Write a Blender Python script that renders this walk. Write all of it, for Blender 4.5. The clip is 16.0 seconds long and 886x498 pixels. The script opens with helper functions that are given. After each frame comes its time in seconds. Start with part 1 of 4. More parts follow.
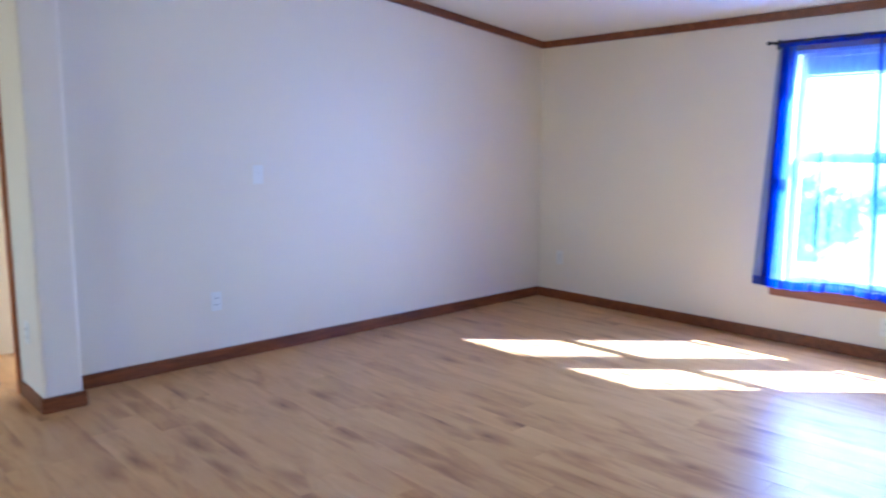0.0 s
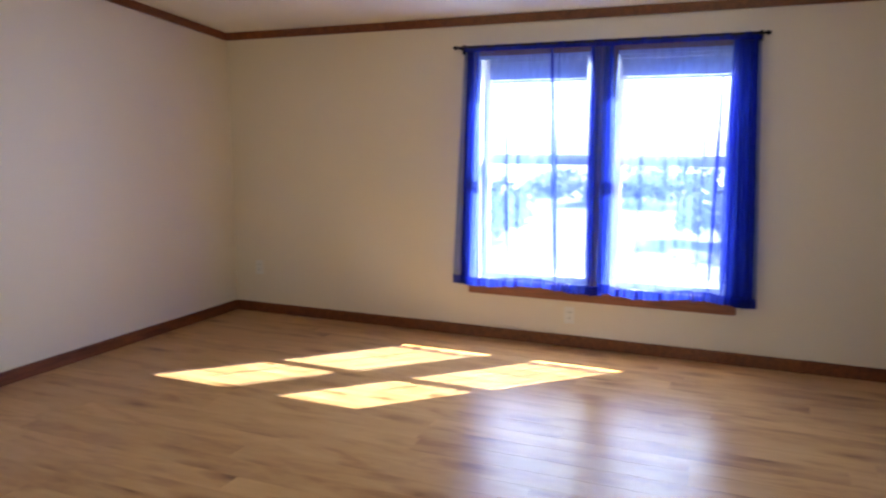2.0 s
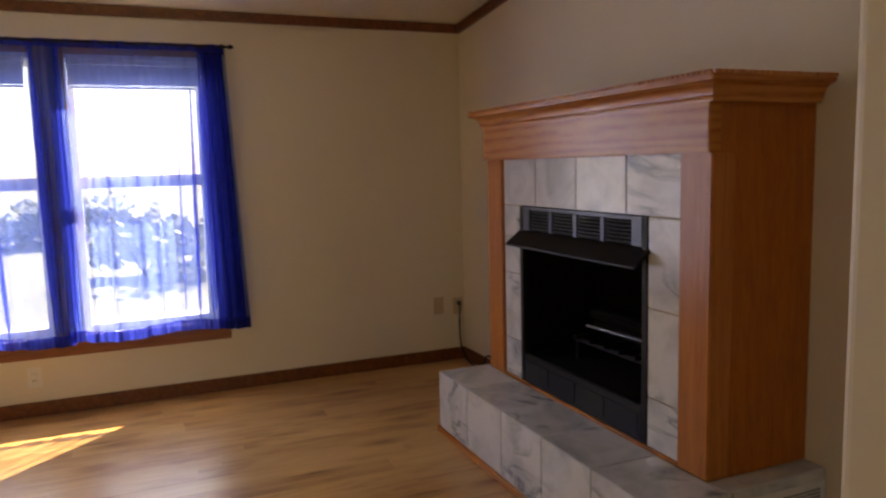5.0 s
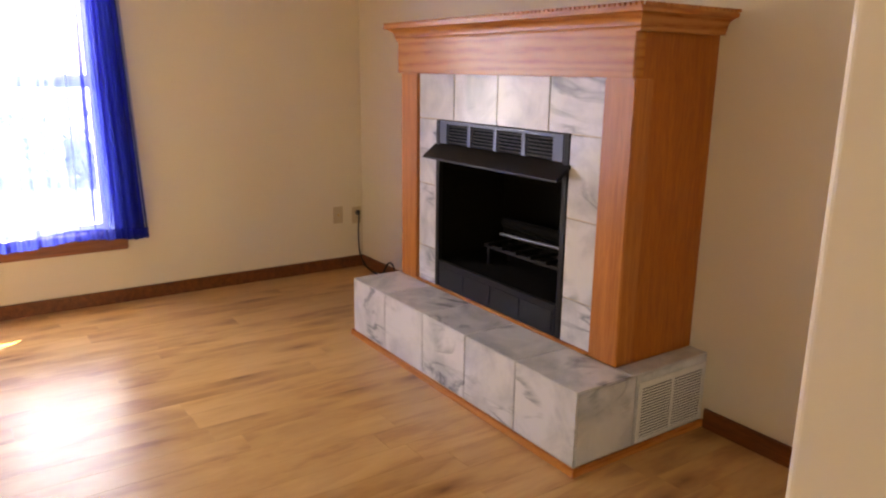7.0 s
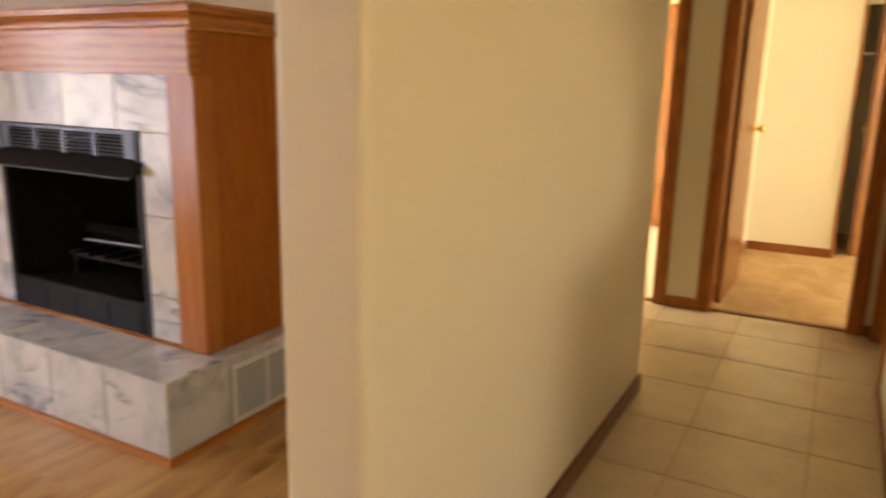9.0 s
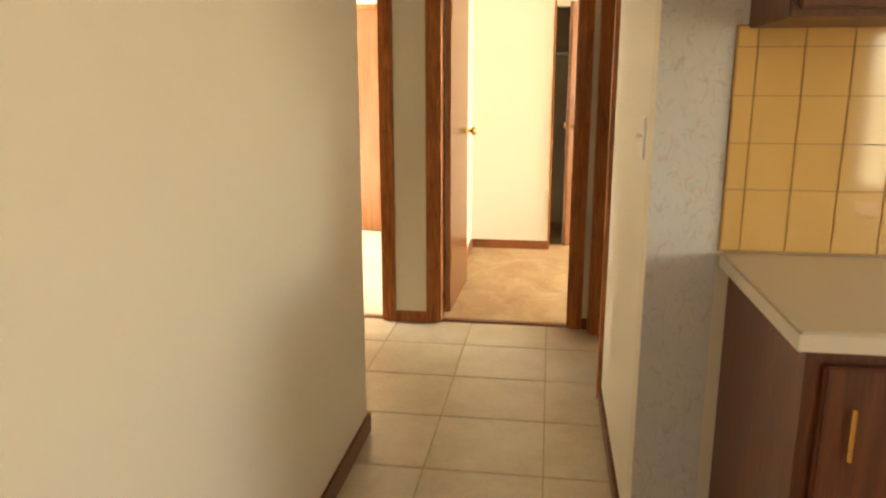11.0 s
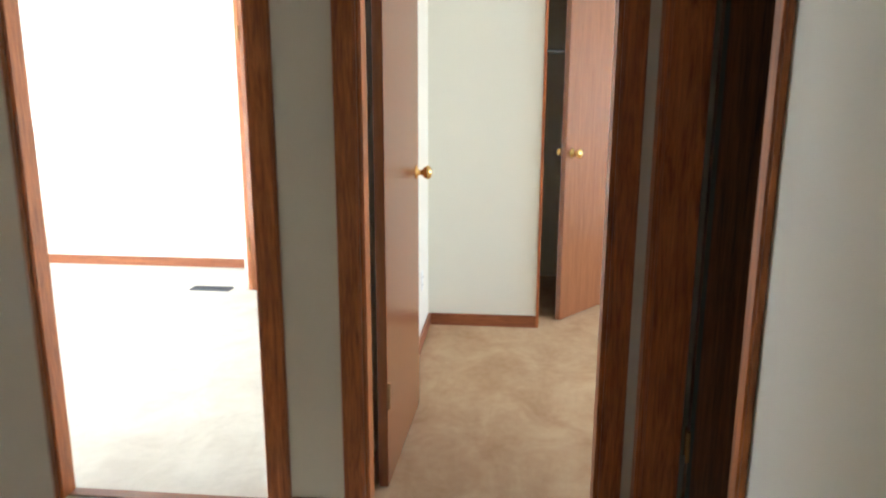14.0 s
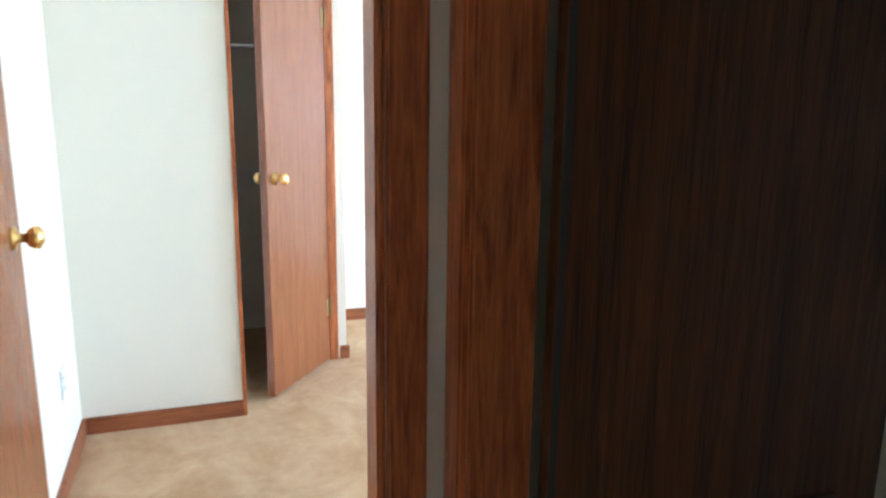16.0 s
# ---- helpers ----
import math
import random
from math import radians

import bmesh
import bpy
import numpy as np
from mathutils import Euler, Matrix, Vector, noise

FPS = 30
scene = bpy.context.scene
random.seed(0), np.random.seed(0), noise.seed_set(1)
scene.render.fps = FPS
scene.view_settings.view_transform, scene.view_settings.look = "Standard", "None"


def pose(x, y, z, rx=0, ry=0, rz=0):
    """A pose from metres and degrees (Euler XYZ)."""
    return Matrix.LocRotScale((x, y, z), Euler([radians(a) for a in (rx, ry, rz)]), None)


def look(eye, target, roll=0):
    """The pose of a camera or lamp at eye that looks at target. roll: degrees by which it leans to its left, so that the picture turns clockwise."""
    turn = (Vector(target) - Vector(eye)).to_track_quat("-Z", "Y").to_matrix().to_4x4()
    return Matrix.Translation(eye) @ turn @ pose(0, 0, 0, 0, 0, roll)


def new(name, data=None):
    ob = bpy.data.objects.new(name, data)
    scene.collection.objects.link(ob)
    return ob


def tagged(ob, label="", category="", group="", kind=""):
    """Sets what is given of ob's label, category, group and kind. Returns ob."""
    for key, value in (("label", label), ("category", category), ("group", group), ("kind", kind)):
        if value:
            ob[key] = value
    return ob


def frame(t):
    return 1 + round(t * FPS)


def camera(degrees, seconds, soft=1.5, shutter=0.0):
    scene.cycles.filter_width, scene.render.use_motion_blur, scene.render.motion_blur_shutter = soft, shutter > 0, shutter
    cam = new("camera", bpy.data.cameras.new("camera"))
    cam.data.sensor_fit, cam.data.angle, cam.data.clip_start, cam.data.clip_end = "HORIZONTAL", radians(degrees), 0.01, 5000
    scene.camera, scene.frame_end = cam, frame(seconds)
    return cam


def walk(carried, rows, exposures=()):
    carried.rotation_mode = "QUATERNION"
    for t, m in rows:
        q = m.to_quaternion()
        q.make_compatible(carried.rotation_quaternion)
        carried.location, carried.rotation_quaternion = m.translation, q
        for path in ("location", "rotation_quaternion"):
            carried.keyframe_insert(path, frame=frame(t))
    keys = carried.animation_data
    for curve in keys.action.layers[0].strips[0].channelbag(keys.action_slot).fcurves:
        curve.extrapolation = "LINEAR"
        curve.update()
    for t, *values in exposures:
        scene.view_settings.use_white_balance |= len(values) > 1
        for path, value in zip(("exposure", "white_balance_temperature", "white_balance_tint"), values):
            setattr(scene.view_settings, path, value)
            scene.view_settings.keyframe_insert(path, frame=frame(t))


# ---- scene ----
cam = camera(62.7, 16.0, soft=2.2, shutter=0.5)
PATH = [
    (0, (0.041, 0.038, 1.309), (1.395, 1.482, 1.029), 0.3),
    (0.5, (0.02, 0.034, 1.312), (1.542, 1.295, 1.008), 1.3),
    (1, (0.063, 0.112, 1.336), (1.698, 1.21, 0.99), 0.6),
    (1.5, (0.199, 0.249, 1.343), (1.938, 1.184, 1.03), -0.9),
    (2, (0.307, 0.272, 1.391), (2.127, 1.046, 1.089), 0.1),
    (2.5, (0.332, 0.441, 1.389), (2.254, 0.925, 1.121), 1.2),
    (3, (0.385, 0.567, 1.284), (2.368, 0.715, 1.071), 1.1),
    (3.5, (0.443, 0.659, 1.284), (2.418, 0.448, 1.055), 0.6),
    (4, (0.5, 0.705, 1.283), (2.446, 0.294, 1.065), 0.9),
    (4.5, (0.624, 0.732, 1.288), (2.519, 0.115, 1.116), -0.2),
    (7, (0.647, 1.098, 1.337), (2.254, 0.008, 0.856), 0.7),
    (7.5, (0.532, 1.115, 1.322), (2.161, 0.031, 0.908), 1.3),
    (8, (0.423, 1.108, 1.311), (1.9, -0.161, 0.855), 1.7),
    (8.5, (0.374, 1.097, 1.282), (1.577, -0.441, 0.848), 2.1),
    (9, (0.342, 1.043, 1.312), (1.268, -0.672, 0.864), 1.3),
    (9.5, (0.289, 1.002, 1.29), (0.927, -0.84, 0.844), 0.7),
    (12, (0.34, 0.036, 1.391), (0.595, -1.901, 0.963), 0.0),
    (12.5, (0.361, -0.309, 1.373), (0.648, -2.253, 0.997), 0.9),
    (13, (0.458, -0.669, 1.393), (0.662, -2.614, 0.973), -0.2),
    (13.5, (0.504, -1.0, 1.385), (0.676, -2.948, 0.967), -1.2),
    (14, (0.476, -1.282, 1.399), (0.658, -3.225, 0.962), 0.2),
    (14.5, (0.509, -1.54, 1.39), (0.58, -3.494, 0.967), 0.4),
    (15, (0.54, -1.831, 1.4), (0.368, -3.777, 0.968), -0.4),
    (15.5, (0.51, -2.127, 1.388), (0.012, -4.024, 0.999), 0.3),
    (16, (0.449, -2.329, 1.399), (-0.181, -4.18, 0.98), 0.7),
]
EXPOSURES = [
    (0.0, 4.0, 4850, 8), (1.0, 3.6, 5450, 8), (2.0, 3.25, 7300, 10), (3.0, 2.85, 10200, 14), (4.5, 2.35, 12000, 16), (7.0, 3.85, 12800, 18), (8.5, 3.8, 14500, 17),
    (9.5, 4.05, 14500, 15), (12.0, 4.35, 5750, 10), (13.0, 4.25, 5600, 9), (14.0, 3.7, 5450, 10), (15.0, 3.3, 5400, 8), (16.0, 4.05, 4850, 8),
]
walk(cam, [(t, look(eye, target, roll)) for t, eye, target, roll in PATH], EXPOSURES)

# ---- light ----
SUN_WAY = Vector((-0.92, 0.905, -1.0)).normalized()
world = bpy.data.worlds.new("sky")
scene.world = world
world.use_nodes = True
wn = world.node_tree.nodes
sky = wn.new("ShaderNodeTexSky")
sky.sky_type = "NISHITA"
sky.sun_disc = False
sky.sun_elevation = math.asin(-SUN_WAY.z)
sky.sun_rotation = math.atan2(-SUN_WAY.x, -SUN_WAY.y)
wn["Background"].inputs[1].default_value = 0.10
world.node_tree.links.new(sky.outputs[0], wn["Background"].inputs[0])
sun = new("sun", bpy.data.lights.new("sun", "SUN"))
sun.data.energy = 5.0
sun.data.angle = radians(0.5)
sun.data.color = (1.0, 0.97, 0.93)
sun.matrix_world = look((0, 0, 20), Vector((0, 0, 20)) + SUN_WAY)


def window_light(name, eye, way, wide, high, power, color=(0.86, 0.93, 1.0)):
    lamp = new(name, bpy.data.lights.new(name, "AREA"))
    lamp.data.shape = "RECTANGLE"
    lamp.data.size, lamp.data.size_y = wide, high
    lamp.data.energy, lamp.data.color = power, color
    lamp.matrix_world = look(eye, Vector(eye) + Vector(way))


window_light("living_window_light", (5.25, 1.19, 1.15), (-1, 0, 0), 1.6, 1.4, 12, (0.94, 0.96, 1.0))
window_light("patio_door_light", (-3.72, 6.15, 1.05), (1, 0, 0), 1.6, 1.9, 1.8, (1.0, 0.94, 0.84))
# added fill for the partition wall, set at an unseen kitchen opening
window_light("kitchen_window_light", (-3.72, 0.1, 1.5), (1, 0, 0), 1.5, 0.95, 2.1, (1.0, 0.94, 0.84))
window_light("small_bedroom_window_light", (-3.66, -4.9, 1.35), (1, 0, 0), 1.4, 1.2, 13.5, (0.86, 0.95, 1.0))
window_light("large_bedroom_window_light", (5.25, -4.9, 1.35), (-1, 0, 0), 1.9, 1.3, 16, (0.93, 0.98, 1.0))
window_light("north_bedroom_window_light", (5.25, 6.9, 1.35), (-1, 0, 0), 1.6, 1.3, 18, (1.0, 0.98, 0.95))


# ---- materials ----
def mat(name, base, rough=0.6, metal=0.0):
    m = bpy.data.materials.new(name)
    m.use_nodes = True
    p = m.node_tree.nodes["Principled BSDF"]
    p.inputs["Base Color"].default_value = (*base, 1)
    p.inputs["Roughness"].default_value = rough
    p.inputs["Metallic"].default_value = metal
    return m


def node(m, kind, **values):
    n = m.node_tree.nodes.new(kind)
    for key, value in values.items():
        n.inputs[key].default_value = value
    return n


def link(m, a, b):
    m.node_tree.links.new(a, b)


def coords(m, scale=(1, 1, 1), random_shift=False):
    tc = node(m, "ShaderNodeTexCoord")
    mp = node(m, "ShaderNodeMapping", Scale=scale)
    link(m, tc.outputs["Object"], mp.inputs["Vector"])
    if random_shift:
        info = node(m, "ShaderNodeObjectInfo")
        mul = node(m, "ShaderNodeMath")
        mul.operation = "MULTIPLY"
        mul.inputs[1].default_value = 37.0
        link(m, info.outputs["Random"], mul.inputs[0])
        comb = node(m, "ShaderNodeCombineXYZ")
        for k in range(3):
            link(m, mul.outputs[0], comb.inputs[k])
        link(m, comb.outputs[0], mp.inputs["Location"])
    return mp.outputs["Vector"]


def ramp(m, fac, stops):
    r = node(m, "ShaderNodeValToRGB")
    e = r.color_ramp.elements
    while len(e) < len(stops):
        e.new(0.5)
    for k, (pos, col) in enumerate(stops):
        e[k].position = pos
        e[k].color = (*col, 1)
    link(m, fac, r.inputs[0])
    return r.outputs[0]


def mix(m, fac, a, b, blend="MIX"):
    n = node(m, "ShaderNodeMix")
    n.data_type = "RGBA"
    n.blend_type = blend
    for sock, v in ((n.inputs[0], fac), (n.inputs[6], a), (n.inputs[7], b)):
        if isinstance(v, (int, float)):
            sock.default_value = v
        elif isinstance(v, tuple):
            sock.default_value = (*v, 1)
        else:
            link(m, v, sock)
    return n.outputs[2]


def noise_fac(m, vec, scale, detail=3.0, rough=0.55, distortion=0.0):
    n = node(m, "ShaderNodeTexNoise", Scale=scale, Detail=detail, Roughness=rough, Distortion=distortion)
    link(m, vec, n.inputs["Vector"])
    return n.outputs["Fac"]


def finish(m, color=None, bump=None, strength=0.2, distance=0.002, rough=None):
    p = m.node_tree.nodes["Principled BSDF"]
    if color is not None:
        link(m, color, p.inputs["Base Color"])
    if rough is not None:
        link(m, rough, p.inputs["Roughness"])
    if bump is not None:
        b = node(m, "ShaderNodeBump", Strength=strength, Distance=distance)
        link(m, bump, b.inputs["Height"])
        link(m, b.outputs[0], p.inputs["Normal"])
    return m


def paint(name, a, b, rough=0.55):
    m = mat(name, a, rough)
    v = coords(m)
    big = noise_fac(m, v, 1.1, 3)
    fine = noise_fac(m, v, 160, 4)
    return finish(m, mix(m, big, a, b), fine, 0.12, 0.001)


def grained(name, dark, light, axis=2, stretch=14.0, rough=0.4, scale=3.0, random_shift=True, figure=0.0):
    """Wood with its grain along one axis of the object."""
    m = mat(name, light, rough)
    sc = [stretch, stretch, stretch]
    sc[axis] = 1.0
    v = coords(m, tuple(sc), random_shift)
    n1 = noise_fac(m, v, scale, 5, 0.6, 0.6 + figure)
    n2 = noise_fac(m, v, scale * 5, 4, 0.65)
    f = mix(m, 0.4, n1, n2)
    col = ramp(m, f, [(0.36, dark), (0.62, light)])
    return finish(m, col, n2, 0.15, 0.001)


def knotty(name, axis):
    """Orange oak along one level axis, with arched figure and a few knots."""
    m = mat(name, (0.5, 0.2, 0.06), 0.27)
    sc = [9.0, 9.0, 9.0]
    sc[axis] = 1.1
    v = coords(m, tuple(sc), True)
    wave = node(m, "ShaderNodeTexWave", Scale=1.1, Distortion=11.0, Detail=3.0)
    wave.bands_direction = "Z"
    wave.inputs["Detail Scale"].default_value = 0.7
    link(m, v, wave.inputs["Vector"])
    fine = noise_fac(m, v, 9.0, 4, 0.65)
    col = ramp(m, mix(m, 0.68, wave.outputs["Fac"], fine), [(0.22, (0.33, 0.085, 0.018)), (0.45, (0.50, 0.18, 0.048)), (0.75, (0.57, 0.225, 0.07))])
    sk = [6.0, 6.0, 6.0]
    sk[axis] = 3.0
    knots = node(m, "ShaderNodeTexVoronoi", Scale=0.75)
    link(m, coords(m, tuple(sk), True), knots.inputs["Vector"])
    col = mix(m, 0.7, col, ramp(m, knots.outputs["Distance"], [(0.04, (0.35, 0.22, 0.14)), (0.17, (1, 1, 1))]), "MULTIPLY")
    return finish(m, col, fine, 0.15, 0.001)


wall_paint = paint("wall_paint", (0.80, 0.735, 0.61), (0.77, 0.70, 0.57), 0.45)
hall_paint = paint("white_hall_paint", (0.85, 0.815, 0.71), (0.82, 0.785, 0.68), 0.5)
ceiling_paint = paint("ceiling_paint", (0.80, 0.78, 0.73), (0.77, 0.75, 0.70), 0.8)
dark_trim = grained("dark_trim_wood", (0.09, 0.023, 0.007), (0.23, 0.07, 0.02), 0, 10, 0.38)
casing_wood = grained("casing_wood", (0.20, 0.052, 0.014), (0.60, 0.20, 0.055), 2, 13, 0.36, 2.4, True, 1.6)
door_wood = grained("door_veneer", (0.175, 0.057, 0.019), (0.26, 0.092, 0.032), 2, 20, 0.26, 2.5)
walnut = grained("walnut_panel", (0.03, 0.011, 0.004), (0.19, 0.07, 0.022), 2, 22, 0.4, 2.0)
sill_wood = grained("sill_wood", (0.20, 0.06, 0.02), (0.36, 0.125, 0.045), 1, 14, 0.35)
oak_up = grained("oak_upright", (0.38, 0.105, 0.02), (0.56, 0.20, 0.05), 2, 18, 0.3, 2.6)
oak_side = grained("oak_side_panel", (0.33, 0.075, 0.009), (0.48, 0.14, 0.02), 2, 9, 0.33, 3.2, True, 1.0)
oak_flat = knotty("oak_lengthwise", 0)
oak_depth = knotty("oak_crosswise", 1)
cabinet_wood = grained("cabinet_wood", (0.07, 0.018, 0.006), (0.16, 0.045, 0.016), 2, 16, 0.4)
vent_brown = mat("brown_enamel", (0.10, 0.065, 0.04), 0.45)
tile_grout = mat("yellow_tile_grout", (0.50, 0.31, 0.13), 0.7)
brass = mat("brass", (0.80, 0.55, 0.20), 0.22, 1.0)
old_brass = mat("tarnished_brass", (0.30, 0.18, 0.07), 0.45, 0.8)
black_metal = mat("black_metal", (0.005, 0.005, 0.006), 0.5)
black_metal.node_tree.nodes["Principled BSDF"].inputs["Specular IOR Level"].default_value = 0.25
# lighter bluish tone holds the window's reflection on the louvre frame
blue_black = mat("slate_metal", (0.035, 0.043, 0.065), 0.32, 0.3)
panel_black = mat("panel_enamel", (0.009, 0.010, 0.014), 0.45)
panel_black.node_tree.nodes["Principled BSDF"].inputs["Specular IOR Level"].default_value = 0.2
# firebox soot, and the painted shade of the hollows behind grilles
soot_and_shade = paint("soot_and_shade_black", (0.004, 0.004, 0.0035), (0.009, 0.008, 0.007), 0.95)
soot_and_shade.node_tree.nodes["Principled BSDF"].inputs["Specular IOR Level"].default_value = 0.1
steel = mat("bright_steel", (0.55, 0.55, 0.55), 0.3, 1.0)
dull_steel = mat("dull_steel", (0.18, 0.175, 0.17), 0.38, 1.0)
white_plastic = mat("white_plastic", (0.80, 0.79, 0.74), 0.35)
ivory_plastic = mat("ivory_plastic", (0.58, 0.47, 0.32), 0.4)
white_vinyl = mat("white_vinyl", (0.78, 0.79, 0.80), 0.35)
vent_white = mat("white_enamel", (0.72, 0.72, 0.69), 0.4)
grout_mat = paint("grout", (0.54, 0.42, 0.28), (0.47, 0.37, 0.24), 0.85)
rubber = mat("black_rubber", (0.015, 0.015, 0.015), 0.6)
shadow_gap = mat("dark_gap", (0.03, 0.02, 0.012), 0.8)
weather_strip = mat("grey_weather_strip", (0.05, 0.06, 0.055), 0.6)


def make_laminate():
    m = mat("laminate_plank", (0.5, 0.3, 0.13), 0.29)
    m.node_tree.nodes["Principled BSDF"].inputs["Specular IOR Level"].default_value = 0.33
    v = coords(m, (4.5, 0.9, 4.5), True)
    info = node(m, "ShaderNodeObjectInfo")
    n1 = noise_fac(m, v, 1.5, 4, 0.55, 1.3)
    n2 = noise_fac(m, v, 9, 4, 0.6)
    col = ramp(m, mix(m, 0.25, n1, n2), [(0.33, (0.42, 0.21, 0.08)), (0.47, (0.57, 0.325, 0.135)), (0.66, (0.65, 0.40, 0.18))])
    wob = node(m, "ShaderNodeTexNoise", Scale=3.0, Detail=2.0)
    v2 = coords(m, (7.5, 2.4, 3.0), True)
    link(m, v2, wob.inputs["Vector"])
    knots = node(m, "ShaderNodeTexVoronoi", Scale=0.8)
    link(m, mix(m, 0.3, v2, wob.outputs["Color"], "ADD"), knots.inputs["Vector"])
    kf = ramp(m, knots.outputs["Distance"], [(0.03, (0.30, 0.19, 0.12)), (0.12, (0.62, 0.52, 0.44)), (0.34, (1, 1, 1))])
    col = mix(m, 0.9, col, kf, "MULTIPLY")
    tone = ramp(m, info.outputs["Random"], [(0.0, (0.90, 0.87, 0.84)), (1.0, (1.05, 1.04, 1.03))])
    col = mix(m, 1.0, col, tone, "MULTIPLY")
    return finish(m, col, n2, 0.06, 0.0006)


def make_marble():
    m = mat("white_marble", (0.7, 0.68, 0.64), 0.2)
    v = coords(m, (1, 1, 1), True)
    cloud = noise_fac(m, v, 5, 5, 0.6, 0.5)
    base = ramp(m, cloud, [(0.32, (0.42, 0.44, 0.47)), (0.58, (0.66, 0.665, 0.67))])
    v2 = coords(m, (0.8, 0.8, 2.4), True)
    vein = noise_fac(m, v2, 2.4, 4, 0.55, 0.9)
    band = ramp(m, vein, [(0.45, (1, 1, 1)), (0.5, (0.34, 0.37, 0.40)), (0.545, (1, 1, 1))])
    patchy = ramp(m, noise_fac(m, v, 3.2, 2), [(0.48, (0, 0, 0)), (0.62, (1, 1, 1))])
    return finish(m, mix(m, patchy, base, mix(m, 1.0, base, band, "MULTIPLY")), cloud, 0.03, 0.0005)


def make_floor_tile():
    m = mat("floor_tile", (0.6, 0.5, 0.38), 0.3)
    v = coords(m, (1, 1, 1), True)
    n = noise_fac(m, v, 4.5, 5, 0.6, 0.4)
    f = noise_fac(m, v, 45, 3)
    col = ramp(m, mix(m, 0.3, n, f), [(0.36, (0.61, 0.50, 0.365)), (0.62, (0.72, 0.615, 0.47))])
    return finish(m, col, n, 0.06, 0.002)


def make_carpet(name, dark, light):
    m = mat(name, light, 0.95)
    v = coords(m)
    big = noise_fac(m, coords(m, (1.5, 1.0, 1)), 3.0, 5, 0.65, 0.6)
    tuft = noise_fac(m, v, 300, 3)
    mid = noise_fac(m, v, 22, 4)
    col = ramp(m, mix(m, 0.2, big, mid), [(0.36, dark), (0.64, light)])
    col = mix(m, 0.2, col, ramp(m, tuft, [(0.35, (0.55, 0.55, 0.55)), (0.6, (1, 1, 1))]), "MULTIPLY")
    return finish(m, col, tuft, 0.7, 0.006)


def make_wallpaper():
    m = mat("wallpaper", (0.66, 0.66, 0.64), 0.7)
    v = coords(m)
    base = mix(m, noise_fac(m, v, 30, 4), (0.62, 0.63, 0.62), (0.70, 0.69, 0.67))
    for scale, tint in ((15.0, (0.60, 0.36, 0.32)), (19.0, (0.36, 0.41, 0.39)), (24.0, (0.47, 0.46, 0.48))):
        f = noise_fac(m, coords(m, (1.0 + scale * 0.02, 1, 0.8)), scale, 1.0, 0.4, 0.6)
        line = ramp(m, f, [(0.472, (0, 0, 0)), (0.5, (1, 1, 1)), (0.528, (0, 0, 0))])
        gate = ramp(m, noise_fac(m, v, scale * 1.7, 1.0), [(0.47, (0, 0, 0)), (0.56, (0.42, 0.42, 0.42))])
        both = mix(m, 1.0, line, gate, "MULTIPLY")
        base = mix(m, both, base, tint)
    return finish(m, base)


def make_curtain(name, tint, cover, glow):
    m = bpy.data.materials.new(name)
    m.use_nodes = True
    nt = m.node_tree
    nt.nodes.remove(nt.nodes["Principled BSDF"])
    out = nt.nodes["Material Output"]
    clear = node(m, "ShaderNodeBsdfTransparent", Color=(*tint, 1))
    cloth = node(m, "ShaderNodeBsdfTranslucent", Color=(*glow, 1))
    face = node(m, "ShaderNodeBsdfDiffuse", Color=(0.012, 0.03, 0.30, 1))
    a = node(m, "ShaderNodeMixShader", Fac=0.5)
    link(m, cloth.outputs[0], a.inputs[1])
    link(m, face.outputs[0], a.inputs[2])
    b = node(m, "ShaderNodeMixShader", Fac=cover)
    v = coords(m, (1, 1, 0.25))
    weave = ramp(m, noise_fac(m, v, 40, 3), [(0.3, (cover * 0.8,) * 3), (0.7, (min(1, cover * 1.2),) * 3)])
    link(m, weave, b.inputs[0])
    link(m, clear.outputs[0], b.inputs[1])
    link(m, a.outputs[0], b.inputs[2])
    link(m, b.outputs[0], out.inputs["Surface"])
    return m


def make_glass():
    m = bpy.data.materials.new("window_glass")
    m.use_nodes = True
    nt = m.node_tree
    nt.nodes.remove(nt.nodes["Principled BSDF"])
    clear = node(m, "ShaderNodeBsdfTransparent", Color=(0.93, 0.95, 0.95, 1))
    gloss = node(m, "ShaderNodeBsdfGlossy", Roughness=0.02)
    fr = node(m, "ShaderNodeFresnel", IOR=1.45)
    b = node(m, "ShaderNodeMixShader")
    link(m, fr.outputs[0], b.inputs[0])
    link(m, clear.outputs[0], b.inputs[1])
    link(m, gloss.outputs[0], b.inputs[2])
    link(m, b.outputs[0], nt.nodes["Material Output"].inputs["Surface"])
    return m


laminate = make_laminate()
marble = make_marble()
floor_tile = make_floor_tile()
tan_carpet = make_carpet("tan_carpet", (0.42, 0.245, 0.115), (0.57, 0.385, 0.215))
pale_carpet = make_carpet("pale_carpet", (0.50, 0.45, 0.37), (0.62, 0.57, 0.48))
wallpaper = make_wallpaper()
sheer = make_curtain("sheer_blue_cloth", (0.66, 0.79, 1.0), 0.40, (0.13, 0.26, 0.92))
hem_cloth = make_curtain("hemmed_blue_cloth", (0.26, 0.32, 0.85), 0.7, (0.012, 0.035, 0.40))
glass = make_glass()
yellow_tile = mat("yellow_glazed_tile", (0.74, 0.47, 0.17), 0.06)
finish(yellow_tile, mix(yellow_tile, noise_fac(yellow_tile, coords(yellow_tile, (1, 1, 1), True), 6), (0.72, 0.45, 0.16), (0.78, 0.51, 0.20)))
